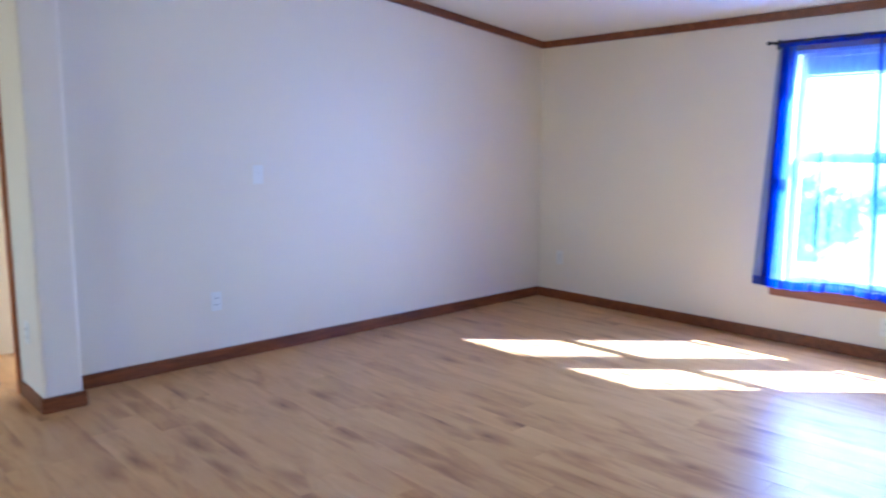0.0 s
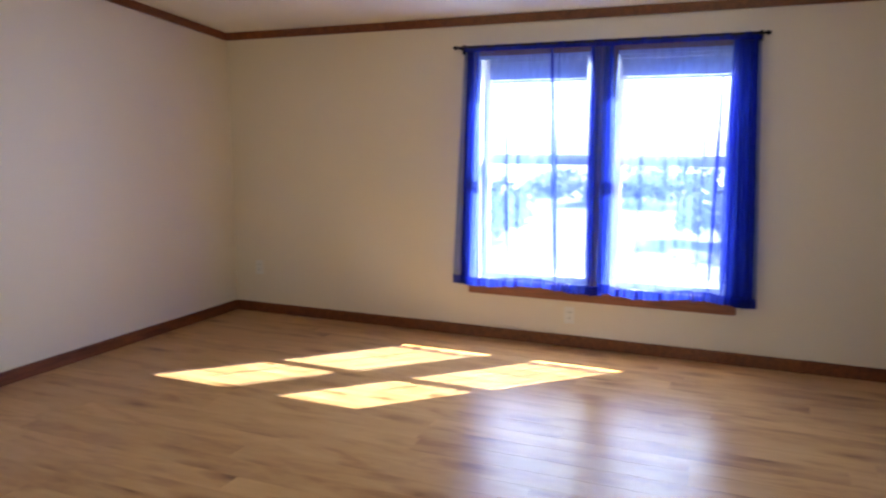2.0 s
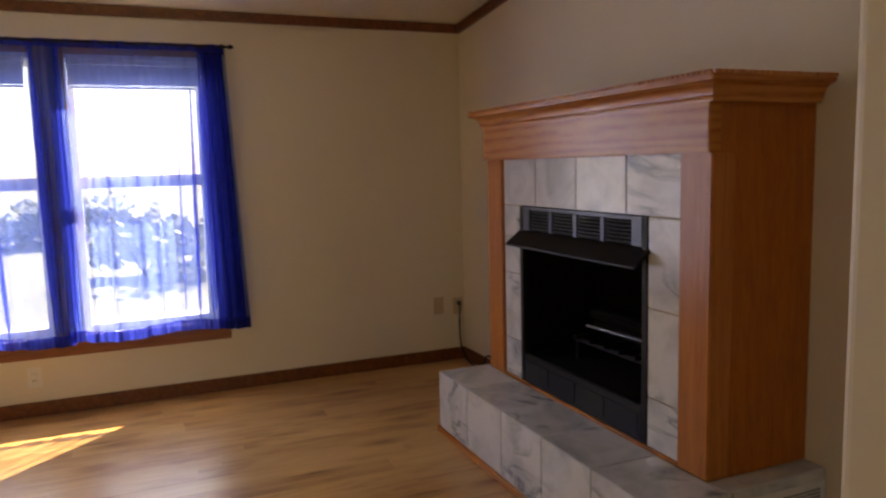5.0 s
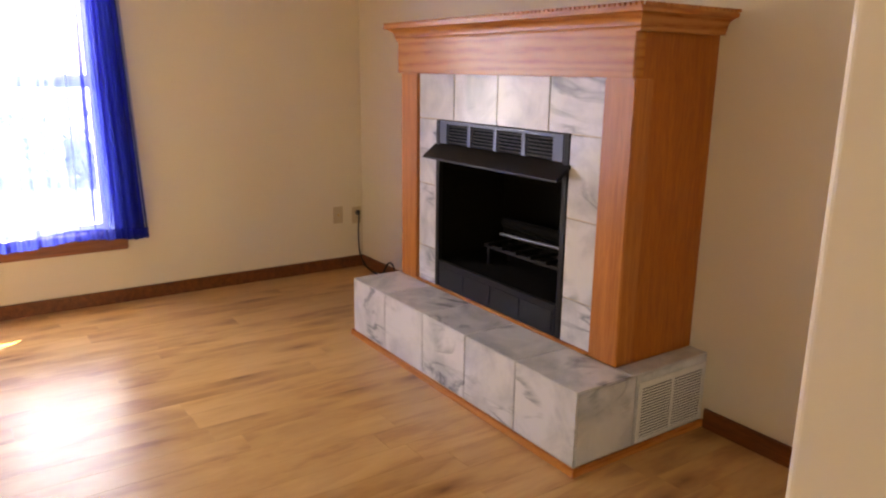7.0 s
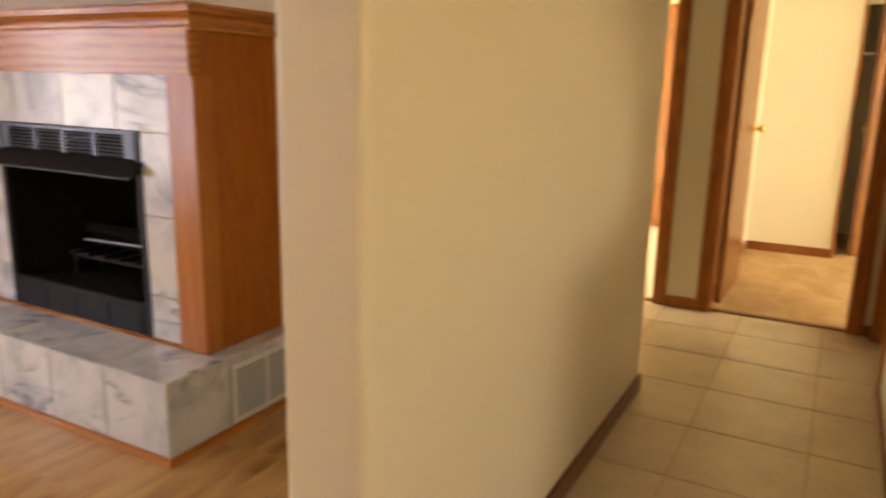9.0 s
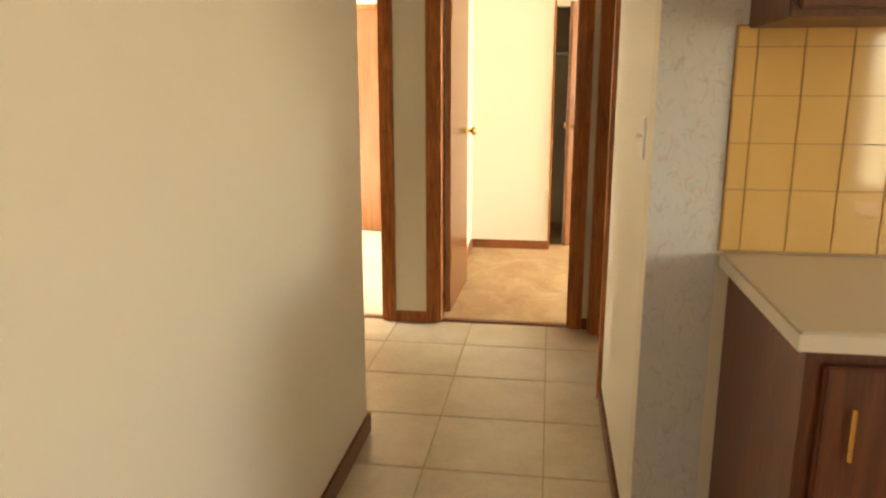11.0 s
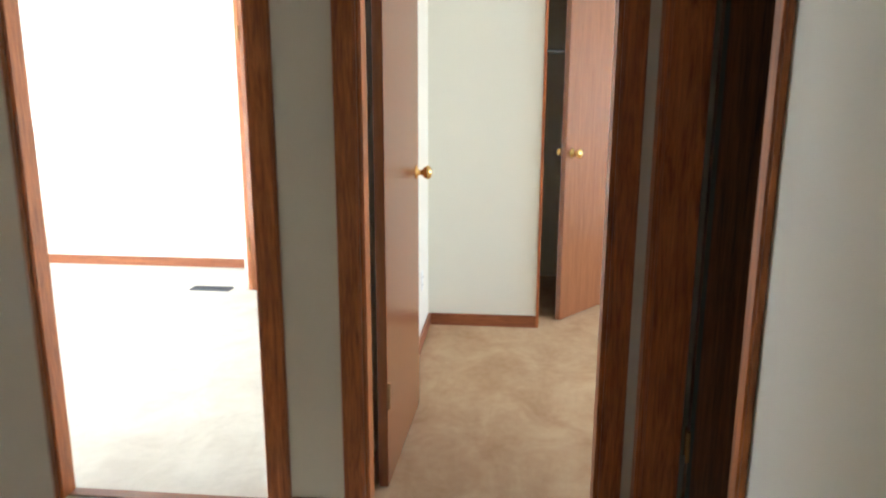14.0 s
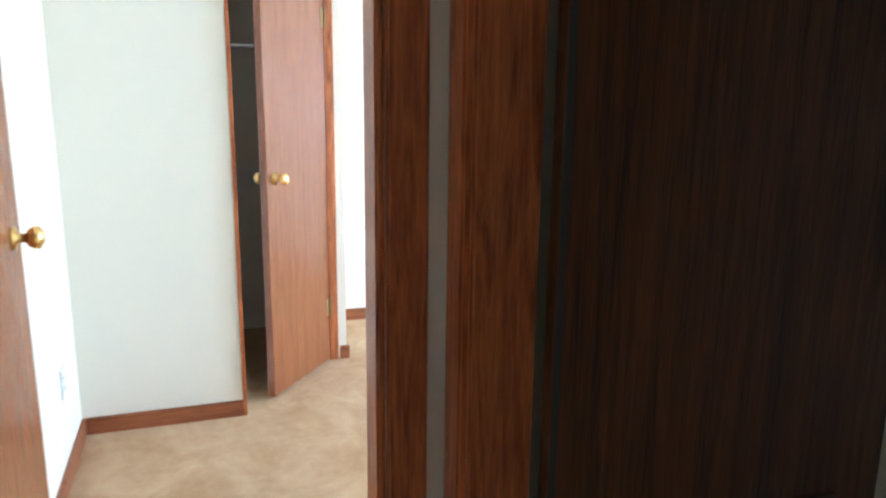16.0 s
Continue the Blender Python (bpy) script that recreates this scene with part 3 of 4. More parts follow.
# ---- curtains ----
def curtain(yl, yr, outer, dense, streaks, zt, zb, seed, label):
    """A gathered sheer between two places along y; dense gives the folds of more cloth, as (place, reach, depth)."""
    rng = random.Random(seed)
    nu, nv = 150, 26
    ph = [rng.uniform(0, 6.28) for _ in range(6)]
    c = hub("curtain", pose(EAST - 0.075, 0, 0), label, "curtain", "", "blue curtains")

    def surface(za, zb_, rows):
        bm = bmesh.new()
        grid = []
        for j in range(rows + 1):
            z = za + (zb_ - za) * j / rows
            low = (zt - z) / (zt - zb)
            row = []
            for i in range(nu + 1):
                u = i / nu
                y = yl + (yr - yl) * u
                w = 0.010 * math.sin(u * 47 + ph[0]) + 0.006 * math.sin(u * 83 + ph[1] + low) + 0.004 * math.sin(u * 151 + ph[2])
                for place, reach, depth in dense:
                    g = math.exp(-((y - place) / reach) ** 2)
                    w += depth * g * math.sin((y - place) * 260 + ph[3] + 0.6 * low)
                    y += 0.012 * g * math.sin((y - place) * 210 + ph[4] + low)
                y += outer * 0.075 * low * (u if outer > 0 else 1 - u) ** 3
                zz = z - 0.012 * low * math.sin(u * 9 + ph[5])
                row.append(bm.verts.new((w * (0.5 + 0.5 * min(1, low * 4)), y, zz)))
            grid.append(row)
        for j in range(rows):
            for i in range(nu):
                f = bm.faces.new((grid[j][i], grid[j][i + 1], grid[j + 1][i + 1], grid[j + 1][i]))
                f.smooth = True
        return bm

    part("cloth", surface(zt - 0.04, zb + 0.06, nv), sheer, c)
    part("rod_pocket", surface(zt, zt - 0.04, 3), hem_cloth, c, "gathered top of the curtain")
    part("hem", surface(zb + 0.06, zb, 3), hem_cloth, c, "darker double hem")
    # the turned-back side edges of the cloth
    for yy, wd in dense_edges(dense, yl, yr):
        bm = bmesh.new()
        prev = None
        for j in range(21):
            low = j / 20
            z = zt - 0.03 - (zt - zb - 0.03) * low
            pts = []
            for k in range(13):
                q = k / 12
                pts.append(bm.verts.new((0.014 + 0.012 * math.sin(q * 16 + seed + low), yy + outer * 0.035 * low + wd * (q - 0.5) * (1 + 0.45 * low), z)))
            if prev:
                for k in range(12):
                    f = bm.faces.new((prev[k], prev[k + 1], pts[k + 1], pts[k]))
                    f.smooth = True
            prev = pts
        part("fold", bm, hem_cloth, c, "gathered double fold")
    for yy, wd, za, zb_, lean in streaks:
        part("pleat", streak_mesh(yy, wd, za, zb_, lean), hem_cloth, c)
    return c


def dense_edges(dense, yl, yr):
    return [(p, r * 1.1) for p, r, d in dense if d >= 0.015]


def streak_mesh(yy, wd, za, zb, lean):
    """A narrow pleat where the cloth lies double."""
    bm = bmesh.new()
    prev = None
    for j in range(13):
        q = j / 12
        w = wd * math.sin(math.pi * min(1.0, 0.15 + q * 0.85)) ** 0.5 * (0.6 + 0.5 * q)
        pts = [bm.verts.new((0.012 + 0.006 * math.cos(k * 1.6), yy + lean * q + w * (k / 4 - 0.5), za + (zb - za) * q)) for k in range(5)]
        if prev:
            for k in range(4):
                bm.faces.new((prev[k], prev[k + 1], pts[k + 1], pts[k])).smooth = True
        prev = pts
    return bm


curtain(1.13, 2.09, 1, [(2.05, 0.05, 0.016), (1.45, 0.03, 0.012), (1.20, 0.06, 0.013)], [(1.50, 0.036, 1.96, 0.40, -0.06), (1.80, 0.014, 1.5, 0.42, -0.03), (2.0, 0.05, 1.96, 0.40, 0.03), (1.24, 0.05, 1.96, 0.4, -0.02), (1.60, 0.008, 1.2, 0.42, 0.0)], 1.995, 0.39, 3, "sheer royal-blue curtain on a thin rod")
curtain(0.28, 1.16, -1, [(0.345, 0.10, 0.020), (1.10, 0.03, 0.010)], [(0.47, 0.026, 1.75, 0.42, 0.02), (1.12, 0.06, 1.96, 0.4, 0.0), (0.67, 0.008, 1.3, 0.42, 0.01), (0.80, 0.006, 1.2, 0.42, 0.0), (0.41, 0.06, 1.96, 0.4, 0.0), (0.55, 0.012, 1.6, 0.42, 0.015), (0.93, 0.008, 1.3, 0.42, 0.0)], 1.995, 0.39, 8, "sheer royal-blue curtain gathered at one edge")
rodh = hub("curtain_rod", pose(EAST - 0.075, 0, 1.985), "thin black curtain rod with small finials", "curtain rod")
part("pole", rod(bmesh.new(), (0, 0.245, 0), (0, 2.155, 0), 0.007), black_metal, rodh)
for yy, s_ in ((0.245, -1), (2.155, 1)):
    f = part("finial", spun([(0.004, -0.012), (0.012, -0.008), (0.014, 0.004), (0.008, 0.014), (0.003, 0.02)], 12), black_metal, rodh)
    f.matrix_basis = pose(0, yy, 0, -90 * s_, 0, 0)
    part("bracket", boxes((0.0, 0.075, yy - s_ * 0.035 - 0.006, yy - s_ * 0.035 + 0.006, -0.012, -0.004), (0.069, 0.075, yy - s_ * 0.035 - 0.012, yy - s_ * 0.035 + 0.012, -0.035, 0.025)), black_metal, rodh)


# ---- fireplace ----
HX0, HX1, HY, HZ = 2.225, 3.83, -0.515, 0.304
FX0, FX1, FY = 2.305, 3.79, -0.776
fire = hub("fireplace", pose(0, 0, 0), "oak fireplace with white marble tiles and raised hearth", "fireplace")
hearth = part("hearth", boxes((HX0 + 0.008, HX1 - 0.008, LS + 0.001, HY - 0.008, 0.0, HZ - 0.008)), grout_mat, fire, "raised hearth with grey-veined marble tiles")


def slab(x0, x1, y0, y1, z0, z1):
    """A tile about its own centre, and that centre."""
    c = Vector(((x0 + x1) / 2, (y0 + y1) / 2, (z0 + z1) / 2))
    bm = boxes((x0 - c.x, x1 - c.x, y0 - c.y, y1 - c.y, z0 - c.z, z1 - c.z), bevel=0.0015)
    return mesh_of("marble_tile", bm, marble), c


def tile(parent, *spec):
    me, c = slab(*spec)
    return piece("marble_tile", me, parent, c)


G = 0.0025
joints = [HX0, 2.546, 2.863, 3.18, 3.51, HX1]
for a, b in zip(joints, joints[1:]):
    tile(hearth, a + G, b - G, HY - 0.008, HY, 0.03, HZ - 0.002)
    tile(hearth, a + G, b - G, FY + 0.002, HY - 0.001, HZ - 0.008, HZ)
tile(hearth, HX0, HX0 + 0.008, -0.80, HY - 0.009, 0.03, HZ - 0.009)
tile(hearth, HX1 - 0.008, HX1, -0.86, HY - 0.009, 0.03, HZ - 0.009)
tile(hearth, HX1 - 0.008, HX1, LS + 0.003, -0.865, 0.03, HZ - 0.009)
tile(hearth, HX0, FX0, LS + 0.003, FY - 0.19, HZ - 0.008, HZ)
tile(hearth, HX0, FX0, FY - 0.186, FY - 0.002, HZ - 0.008, HZ)
tile(hearth, FX1, HX1, LS + 0.003, FY - 0.002, HZ - 0.008, HZ)
part("edge_band", boxes((HX0, HX0 + 0.0075, LS + 0.003, -0.805, 0.03, HZ - 0.009)), marble, hearth)
part("base_strip", boxes((HX0 - 0.014, HX1 + 0.014, HY, HY + 0.014, 0, 0.03), (HX0 - 0.014, HX0, LS + 0.001, HY, 0, 0.03), (HX1, HX1 + 0.014, LS + 0.016, HY, 0, 0.03), bevel=0.003), oak_flat, fire, "oak strip along the hearth foot")

# return-air grille in the side of the hearth
grille = part("side_vent", boxes((HX0 - 0.006, HX0 - 0.0005, -1.185, -0.815, 0.035, 0.05), (HX0 - 0.006, HX0 - 0.0005, -1.185, -0.815, 0.25, 0.268), (HX0 - 0.006, HX0 - 0.0005, -0.833, -0.815, 0.05, 0.25), (HX0 - 0.006, HX0 - 0.0005, -1.185, -1.167, 0.05, 0.25), (HX0 - 0.006, HX0 - 0.0005, -1.006, -0.994, 0.05, 0.25), bevel=0.0015), vent_white, fire, "white louvred metal vent")
# black sheet painted as the shade behind the louvres
part("vent_back", boxes((HX0 - 0.0012, HX0 - 0.0004, -1.18, -0.82, 0.04, 0.26)), soot_and_shade, grille)
louvre = mesh_of("louvre", prism([(HX0 - 0.005, -0.080, -0.0026), (HX0 - 0.003, -0.080, 0.001), (HX0 - 0.003, -0.080, 0.0026), (HX0 - 0.005, -0.080, -0.001)], (0, 0.160, 0)), vent_white)
for yc in (-0.914, -1.086):
    for k in range(18):
        piece("louvre", louvre, grille, (0, yc, 0.056 + 0.0112 * k))

# wooden surround
part("post", boxes((FX0, 2.443, FY - 0.09, FY, HZ, 1.315), bevel=0.004), oak_up, fire)
part("post", boxes((3.643, FX1, FY - 0.09, FY, HZ, 1.315), bevel=0.004), oak_up, fire)
part("side_panel", boxes((FX0 + 0.003, FX0 + 0.02, LS + 0.001, FY - 0.09, HZ, 1.47), (FX0 + 0.003, FX0 + 0.02, FY - 0.09, FY - 0.03, 1.315, 1.47)), oak_side, fire, "orange-stained oak side panel")
part("side_panel", boxes((FX1 - 0.02, FX1 - 0.004, LS + 0.001, FY - 0.09, HZ, 1.47)), oak_side, fire, "orange-stained oak side panel")
part("frieze", boxes((FX0 - 0.004, FX1 + 0.004, FY - 0.03, FY + 0.018, 1.315, 1.466), bevel=0.003), oak_flat, fire, "oak frieze board with bold grain")


def cornice(za, zb, oa, ob):
    """One moulding band that runs round three sides, from outset oa below to ob above."""
    bm = bmesh.new()
    n = 6
    rings = []
    for k in range(n + 1):
        q = k / n
        o = oa + (ob - oa) * (1 - math.cos(q * math.pi / 2))
        z = za + (zb - za) * math.sin(q * math.pi / 2)
        rings.append([bm.verts.new(p) for p in ((FX0 - o, LS + 0.001, z), (FX0 - o, FY + o, z), (FX1 + o, FY + o, z), (FX1 + o, LS + 0.001, z))])
    for a, b in zip(rings, rings[1:]):
        for k in range(4):
            bm.faces.new((a[k], a[(k + 1) % 4], b[(k + 1) % 4], b[k]))
    bm.faces.new(rings[-1])
    bm.faces.new(list(reversed(rings[0])))
    bmesh.ops.recalc_face_normals(bm, faces=bm.faces)
    return bm


part("moulding", cornice(1.462, 1.478, 0.018, 0.026), oak_flat, fire)
part("moulding", cornice(1.478, 1.518, 0.024, 0.062), oak_flat, fire)
part("mantel_top", boxes((FX0 - 0.07, FX1 + 0.055, LS + 0.001, FY + 0.072, 1.518, 1.536), bevel=0.004), oak_flat, fire, "oak mantel shelf")
bead = bmesh.new()
for k in range(72):
    x = FX0 - 0.06 + k * 0.0222
    box(bead, x, x + 0.013, FY + 0.058, FY + 0.073, 1.536, 1.546)
for k in range(22):
    y = FY + 0.05 - k * 0.0222
    box(bead, FX0 - 0.071, FX0 - 0.058, y - 0.013, y, 1.536, 1.546)
part("beading", bead, oak_flat, fire, "small beaded edge on the mantel")

part("foot_strip", boxes((2.443, 3.643, FY - 0.012, FY + 0.002, HZ, HZ + 0.012), bevel=0.002), oak_flat, fire, "thin oak strip along the firebox foot")


def cross_grain(ob):
    """Lay the grain of the returned faces along their own length."""
    ob.data.materials.append(oak_depth)
    for p in ob.data.polygons:
        if abs(p.normal.x) > abs(p.normal.y) and abs(p.normal.x) > 0.2:
            p.material_index = 1


for ob in list(fire.children):
    if ob.name.split(".")[0] in ("moulding", "mantel_top", "beading", "frieze", "base_strip"):
        cross_grain(ob)

# marble facing
facing = part("facing", boxes((2.443, 3.643, FY - 0.06, FY - 0.02, 1.112, 1.315), (2.443, 2.608, FY - 0.06, FY - 0.02, HZ, 1.112), (3.49, 3.643, FY - 0.06, FY - 0.02, HZ, 1.112)), grout_mat, fire, "marble tiles round the firebox")
xs = [2.443, 2.728, 3.044, 3.354, 3.643]
for a, b in zip(xs, xs[1:]):
    tile(facing, a + G, b - G, FY - 0.02, FY - 0.012, 1.11 + G, 1.315)
for a, b in ((2.443, 2.608), (3.49, 3.643)):
    for lo, hi in ((HZ, 0.49), (0.49, 0.80), (0.80, 1.11)):
        tile(facing, a + G, b - G, FY - 0.02, FY - 0.012, lo + G, hi - G)

# firebox
bx0, bx1 = 2.608, 3.49
box_ = part("firebox", boxes((bx0, bx1, LS + 0.002, LS + 0.012, HZ, 1.11)), soot_and_shade, fire, "sooty black firebox")
for a, b in ((bx0, bx0 + 0.02), (bx1 - 0.02, bx1)):
    part("side_wall", boxes((a, b, LS + 0.012, FY - 0.03, HZ, 1.11)), soot_and_shade, box_)
part("roof", boxes((bx0 + 0.02, bx1 - 0.02, LS + 0.012, FY - 0.03, 1.09, 1.11)), soot_and_shade, box_)
part("fire_floor", boxes((bx0 + 0.02, bx1 - 0.02, LS + 0.012, FY - 0.03, HZ, 0.44)), soot_and_shade, box_)
for a, b in ((bx0, bx0 + 0.028), (bx1 - 0.028, bx1)):
    part("stile", boxes((a, b, FY - 0.03, FY - 0.008, HZ, 1.11), bevel=0.002), black_metal, box_)
panel = part("lower_panel", boxes((bx0 + 0.028, bx1 - 0.028, FY - 0.03, FY - 0.010, HZ + 0.004, 0.445), bevel=0.003), panel_black, box_, "dark slate-coloured lower panel")
for k in range(4):
    xa = bx0 + 0.045 + k * 0.2
    part("inset", boxes((xa, xa + 0.188, FY - 0.0095, FY - 0.006, HZ + 0.03, HZ + 0.115), bevel=0.002), panel_black, panel)
# black sheet that stands for the shaded hollow behind the fins
part("grille_back", boxes((bx0 + 0.028, bx1 - 0.028, FY - 0.03, FY - 0.0225, 1.005, 1.108)), soot_and_shade, box_)
lx0, lx1 = bx0 + 0.03, bx1 - 0.03
bay = (lx1 - lx0 - 0.11 - 3 * 0.022) / 4
louvres = part("louvre_panel", boxes((lx0, lx0 + 0.055, FY - 0.022, FY - 0.008, 1.005, 1.108), (lx1 - 0.055, lx1, FY - 0.022, FY - 0.008, 1.005, 1.108), (lx0 + 0.055, lx1 - 0.055, FY - 0.022, FY - 0.008, 1.094, 1.108), *[(lx0 + 0.055 + bay * k + 0.022 * (k - 1), lx0 + 0.055 + (bay + 0.022) * k, FY - 0.022, FY - 0.008, 1.005, 1.094) for k in (1, 2, 3)]), blue_black, box_, "louvred grille with the window's reflection in its slate colour")
fin = mesh_of("fin", boxes((-bay / 2, bay / 2, -0.004, 0.004, -0.0028, 0.0028)), panel_black)
for col in range(4):
    for r in range(6):
        piece("fin", fin, louvres, (lx0 + 0.055 + bay / 2 + (bay + 0.022) * col, FY - 0.013, 1.013 + 0.0142 * r))
part("hood", prism([(bx0 - 0.012, FY - 0.02, 1.005), (bx0 - 0.012, FY + 0.058, 0.945), (bx0 - 0.012, FY + 0.058, 0.937), (bx0 - 0.012, FY - 0.02, 0.99)], (bx1 - bx0 + 0.024, 0, 0)), black_metal, box_, "black metal smoke hood")
grate = part("grate", boxes((2.72, 3.32, -0.965, -0.95, 0.52, 0.535), (2.72, 3.32, -1.10, -1.085, 0.52, 0.535), *[(2.76 + 0.1 * k, 2.775 + 0.1 * k, -1.12, -0.93, 0.535, 0.55) for k in range(6)], *[(x, x + 0.015, y, y + 0.015, 0.44, 0.535) for x in (2.74, 3.28) for y in (-1.09, -0.965)]), black_metal, box_, "black log grate")
part("bar", rod(bmesh.new(), (2.72, -0.92, 0.63), (3.16, -0.92, 0.615), 0.006), dull_steel, box_, "thin metallic bar across the firebox")
for k, (ya, za, r) in enumerate(((-1.07, 0.585, 0.036), (-1.03, 0.64, 0.028))):
    bm = rod(bmesh.new(), (2.78 + 0.03 * k, ya, za), (3.27 - 0.02 * k, ya + 0.02, za + 0.01), r, 12, r * 0.85)
    for v in bm.verts:
        v.co += Vector((0, 0.006 * math.sin(v.co.x * 40), 0.006 * math.cos(v.co.x * 53)))
    part("log", bm, soot_and_shade, box_, "charred log")


# ---- outlets, switches, cord ----
def wall_plate(name, m, label, category, style, w=0.07, h=0.114, material=None):
    """A cover plate on local x (width) and z (height), its face towards local -y."""
    material = material or white_plastic
    p = hub(name, m, label, category)
    part("plate", boxes((-w / 2, w / 2, -0.006, -0.0005, -h / 2, h / 2), bevel=0.0025), material, p)
    if style == "outlet":
        for z in (-0.02, 0.02):
            part("socket", boxes((-0.017, 0.017, -0.0085, -0.0058, z - 0.014, z + 0.014), bevel=0.001), material, p)
            for x in (-0.007, 0.007):
                part("slot", boxes((x - 0.0015, x + 0.0015, -0.0092, -0.0084, z - 0.005, z + 0.006)), rubber, p)
    elif style == "switch":
        part("toggle", boxes((-0.005, 0.005, -0.022, -0.0055, 0.0, 0.012), bevel=0.001), material, p)
    else:
        part("jack", rod(bmesh.new(), (0, -0.012, 0), (0, -0.005, 0), 0.006), brass, p)
    return p


wall_plate("wall_outlet", pose(EAST, 3.872, 0.365, 0, 0, -90), "white duplex outlet low on the wall", "outlet", "outlet")
wall_plate("wall_outlet", pose(EAST, 1.354, 0.217, 0, 0, -90), "white outlet under the window", "outlet", "outlet")
wall_plate("cable_plate", pose(EAST, -1.01, 0.375, 0, 0, -90), "ivory cover plate near the corner", "wall plate", "jack", 0.07, 0.114, ivory_plastic)
wall_plate("wall_outlet", pose(EAST, -1.148, 0.362, 0, 0, -90), "ivory outlet with a black plug", "outlet", "outlet", 0.07, 0.114, ivory_plastic)
wall_plate("wall_outlet", pose(1.985, LN, 0.375, 0, 0, 0), "white outlet on the long wall", "outlet", "outlet")
wall_plate("light_switch", pose(2.29, LN, 1.13, 0, 0, 0), "white light switch on the long wall", "switch", "switch")
wall_plate("wall_outlet", pose(MW0, 4.06, 0.37, 0, 0, -90), "white outlet on the wall end", "outlet", "outlet")
wall_plate("light_switch", pose(HW1, -1.505, 1.21, 0, 0, 90), "white light switch on the hall wall", "switch", "switch", 0.075, 0.116)


def tube(name, pts, radius, material, parent):
    cu = bpy.data.curves.new(name, "CURVE")
    cu.dimensions = "3D"
    cu.bevel_depth = radius
    cu.bevel_resolution = 3
    sp = cu.splines.new("NURBS")
    sp.points.add(len(pts) - 1)
    for p, q in zip(sp.points, pts):
        p.co = (*q, 1)
    sp.use_endpoint_u = True
    tmp = bpy.data.objects.new("tmp", cu)
    me = bpy.data.meshes.new_from_object(tmp)
    bpy.data.objects.remove(tmp)
    me.name = name
    me.materials.append(material)
    ob = new(name, me)
    ob.parent = parent
    return ob


cord = hub("power_cord", pose(EAST, -1.148, 0), "black power cord hanging from the outlet", "power cord")
part("plug", boxes((-0.038, -0.0095, -0.014, 0.014, 0.366, 0.398), bevel=0.005), rubber, cord, "black plug")
tube("cable", [(-0.036, 0, 0.38), (-0.055, 0.005, 0.37), (-0.045, 0.012, 0.28), (-0.03, 0.0, 0.2), (-0.04, 0.005, 0.12), (-0.07, -0.005, 0.06), (-0.12, 0.0, 0.03), (-0.2, 0.0, 0.012), (-0.32, 0.01, 0.012), (-0.40, 0.02, 0.03), (-0.45, 0.02, 0.12), (-0.51, 0.02, 0.15), (-0.56, 0.02, 0.11), (-0.55, 0.02, 0.02), (-0.52, 0.03, 0.01)], 0.0055, rubber, cord)

# ---- kitchen corner ----
CT = 0.94
thing("wall_covering", boxes((-0.112, HW1, -1.31, -1.307, 0.0, 2.46)), wallpaper, "grey wallpaper with pink and green squiggles", "wallpaper", "structure")
thing("trim_wallpaper_corner", boxes((HW1 - 0.012, HW1 + 0.002, -1.307, -1.303, 0.065, 2.46)), wallpaper, "wallpapered corner strip", "trim", "structure")
thing("trim_above_tiles", boxes((WEST, -0.112, -1.31, -1.307, 1.496, 2.46)), wallpaper, "grey wallpaper above the tiles", "wallpaper", "structure")
splash = thing("backsplash", boxes((-2.5, -0.114, -1.31, -1.302, CT, 1.494)), tile_grout, "glossy yellow tile backsplash", "backsplash")
cols = [-0.116, -0.163] + [-0.163 - 0.108 * k for k in range(1, 14)]
rows = [CT + 0.004, 1.10, 1.214, 1.328, 1.442, 1.492]
for a, b in zip(cols, cols[1:]):
    for lo, hi in zip(rows, rows[1:]):
        me = mesh_of("wall_tile", boxes((b + 0.0015, a - 0.0015, -1.305, -1.299, lo + 0.0015, hi - 0.0015), bevel=0.0015), yellow_tile)
        piece("wall_tile", me, splash)
counter = thing("countertop", boxes((-2.5, -0.118, -1.298, -0.68, CT - 0.038, CT), bevel=0.006), laminate_top, "pale laminate kitchen countertop", "countertop")
part("edge_band", boxes((-2.5, -0.1165, -0.6798, -0.677, CT - 0.036, CT - 0.004), (-0.1178, -0.1155, -1.29, -0.68, CT - 0.036, CT - 0.004), bevel=0.001), band_laminate, counter, "paler laminate edge band")
cab = hub("base_cabinet", pose(0, 0, 0), "dark reddish wooden base cabinet", "cabinet")
part("body", boxes((-2.5, -0.145, -1.305, -0.72, 0.10, CT - 0.039), (-2.5, -0.165, -1.305, -0.78, 0.0, 0.10)), cabinet_wood, cab)
for k in range(4):
    xa = -0.175 - k * 0.57
    d = part("door", boxes((xa - 0.53, xa, -0.72, -0.70, 0.13, 0.87), bevel=0.004), cabinet_wood, cab)
    part("handle", rod(bmesh.new(), (xa - 0.05, -0.685, 0.70), (xa - 0.05, -0.685, 0.80), 0.005), brass, d)
up = hub("wall_cabinet", pose(0, 0, 0), "dark reddish wooden wall cabinet", "cabinet")
part("body", boxes((-2.5, -0.14, -1.306, -1.0, 1.485, 2.25), bevel=0.003), cabinet_wood, up)
for k in range(4):
    xa = -0.155 - k * 0.57
    part("door", boxes((xa - 0.53, xa, -1.0, -0.982, 1.50, 2.23), bevel=0.004), cabinet_wood, up)

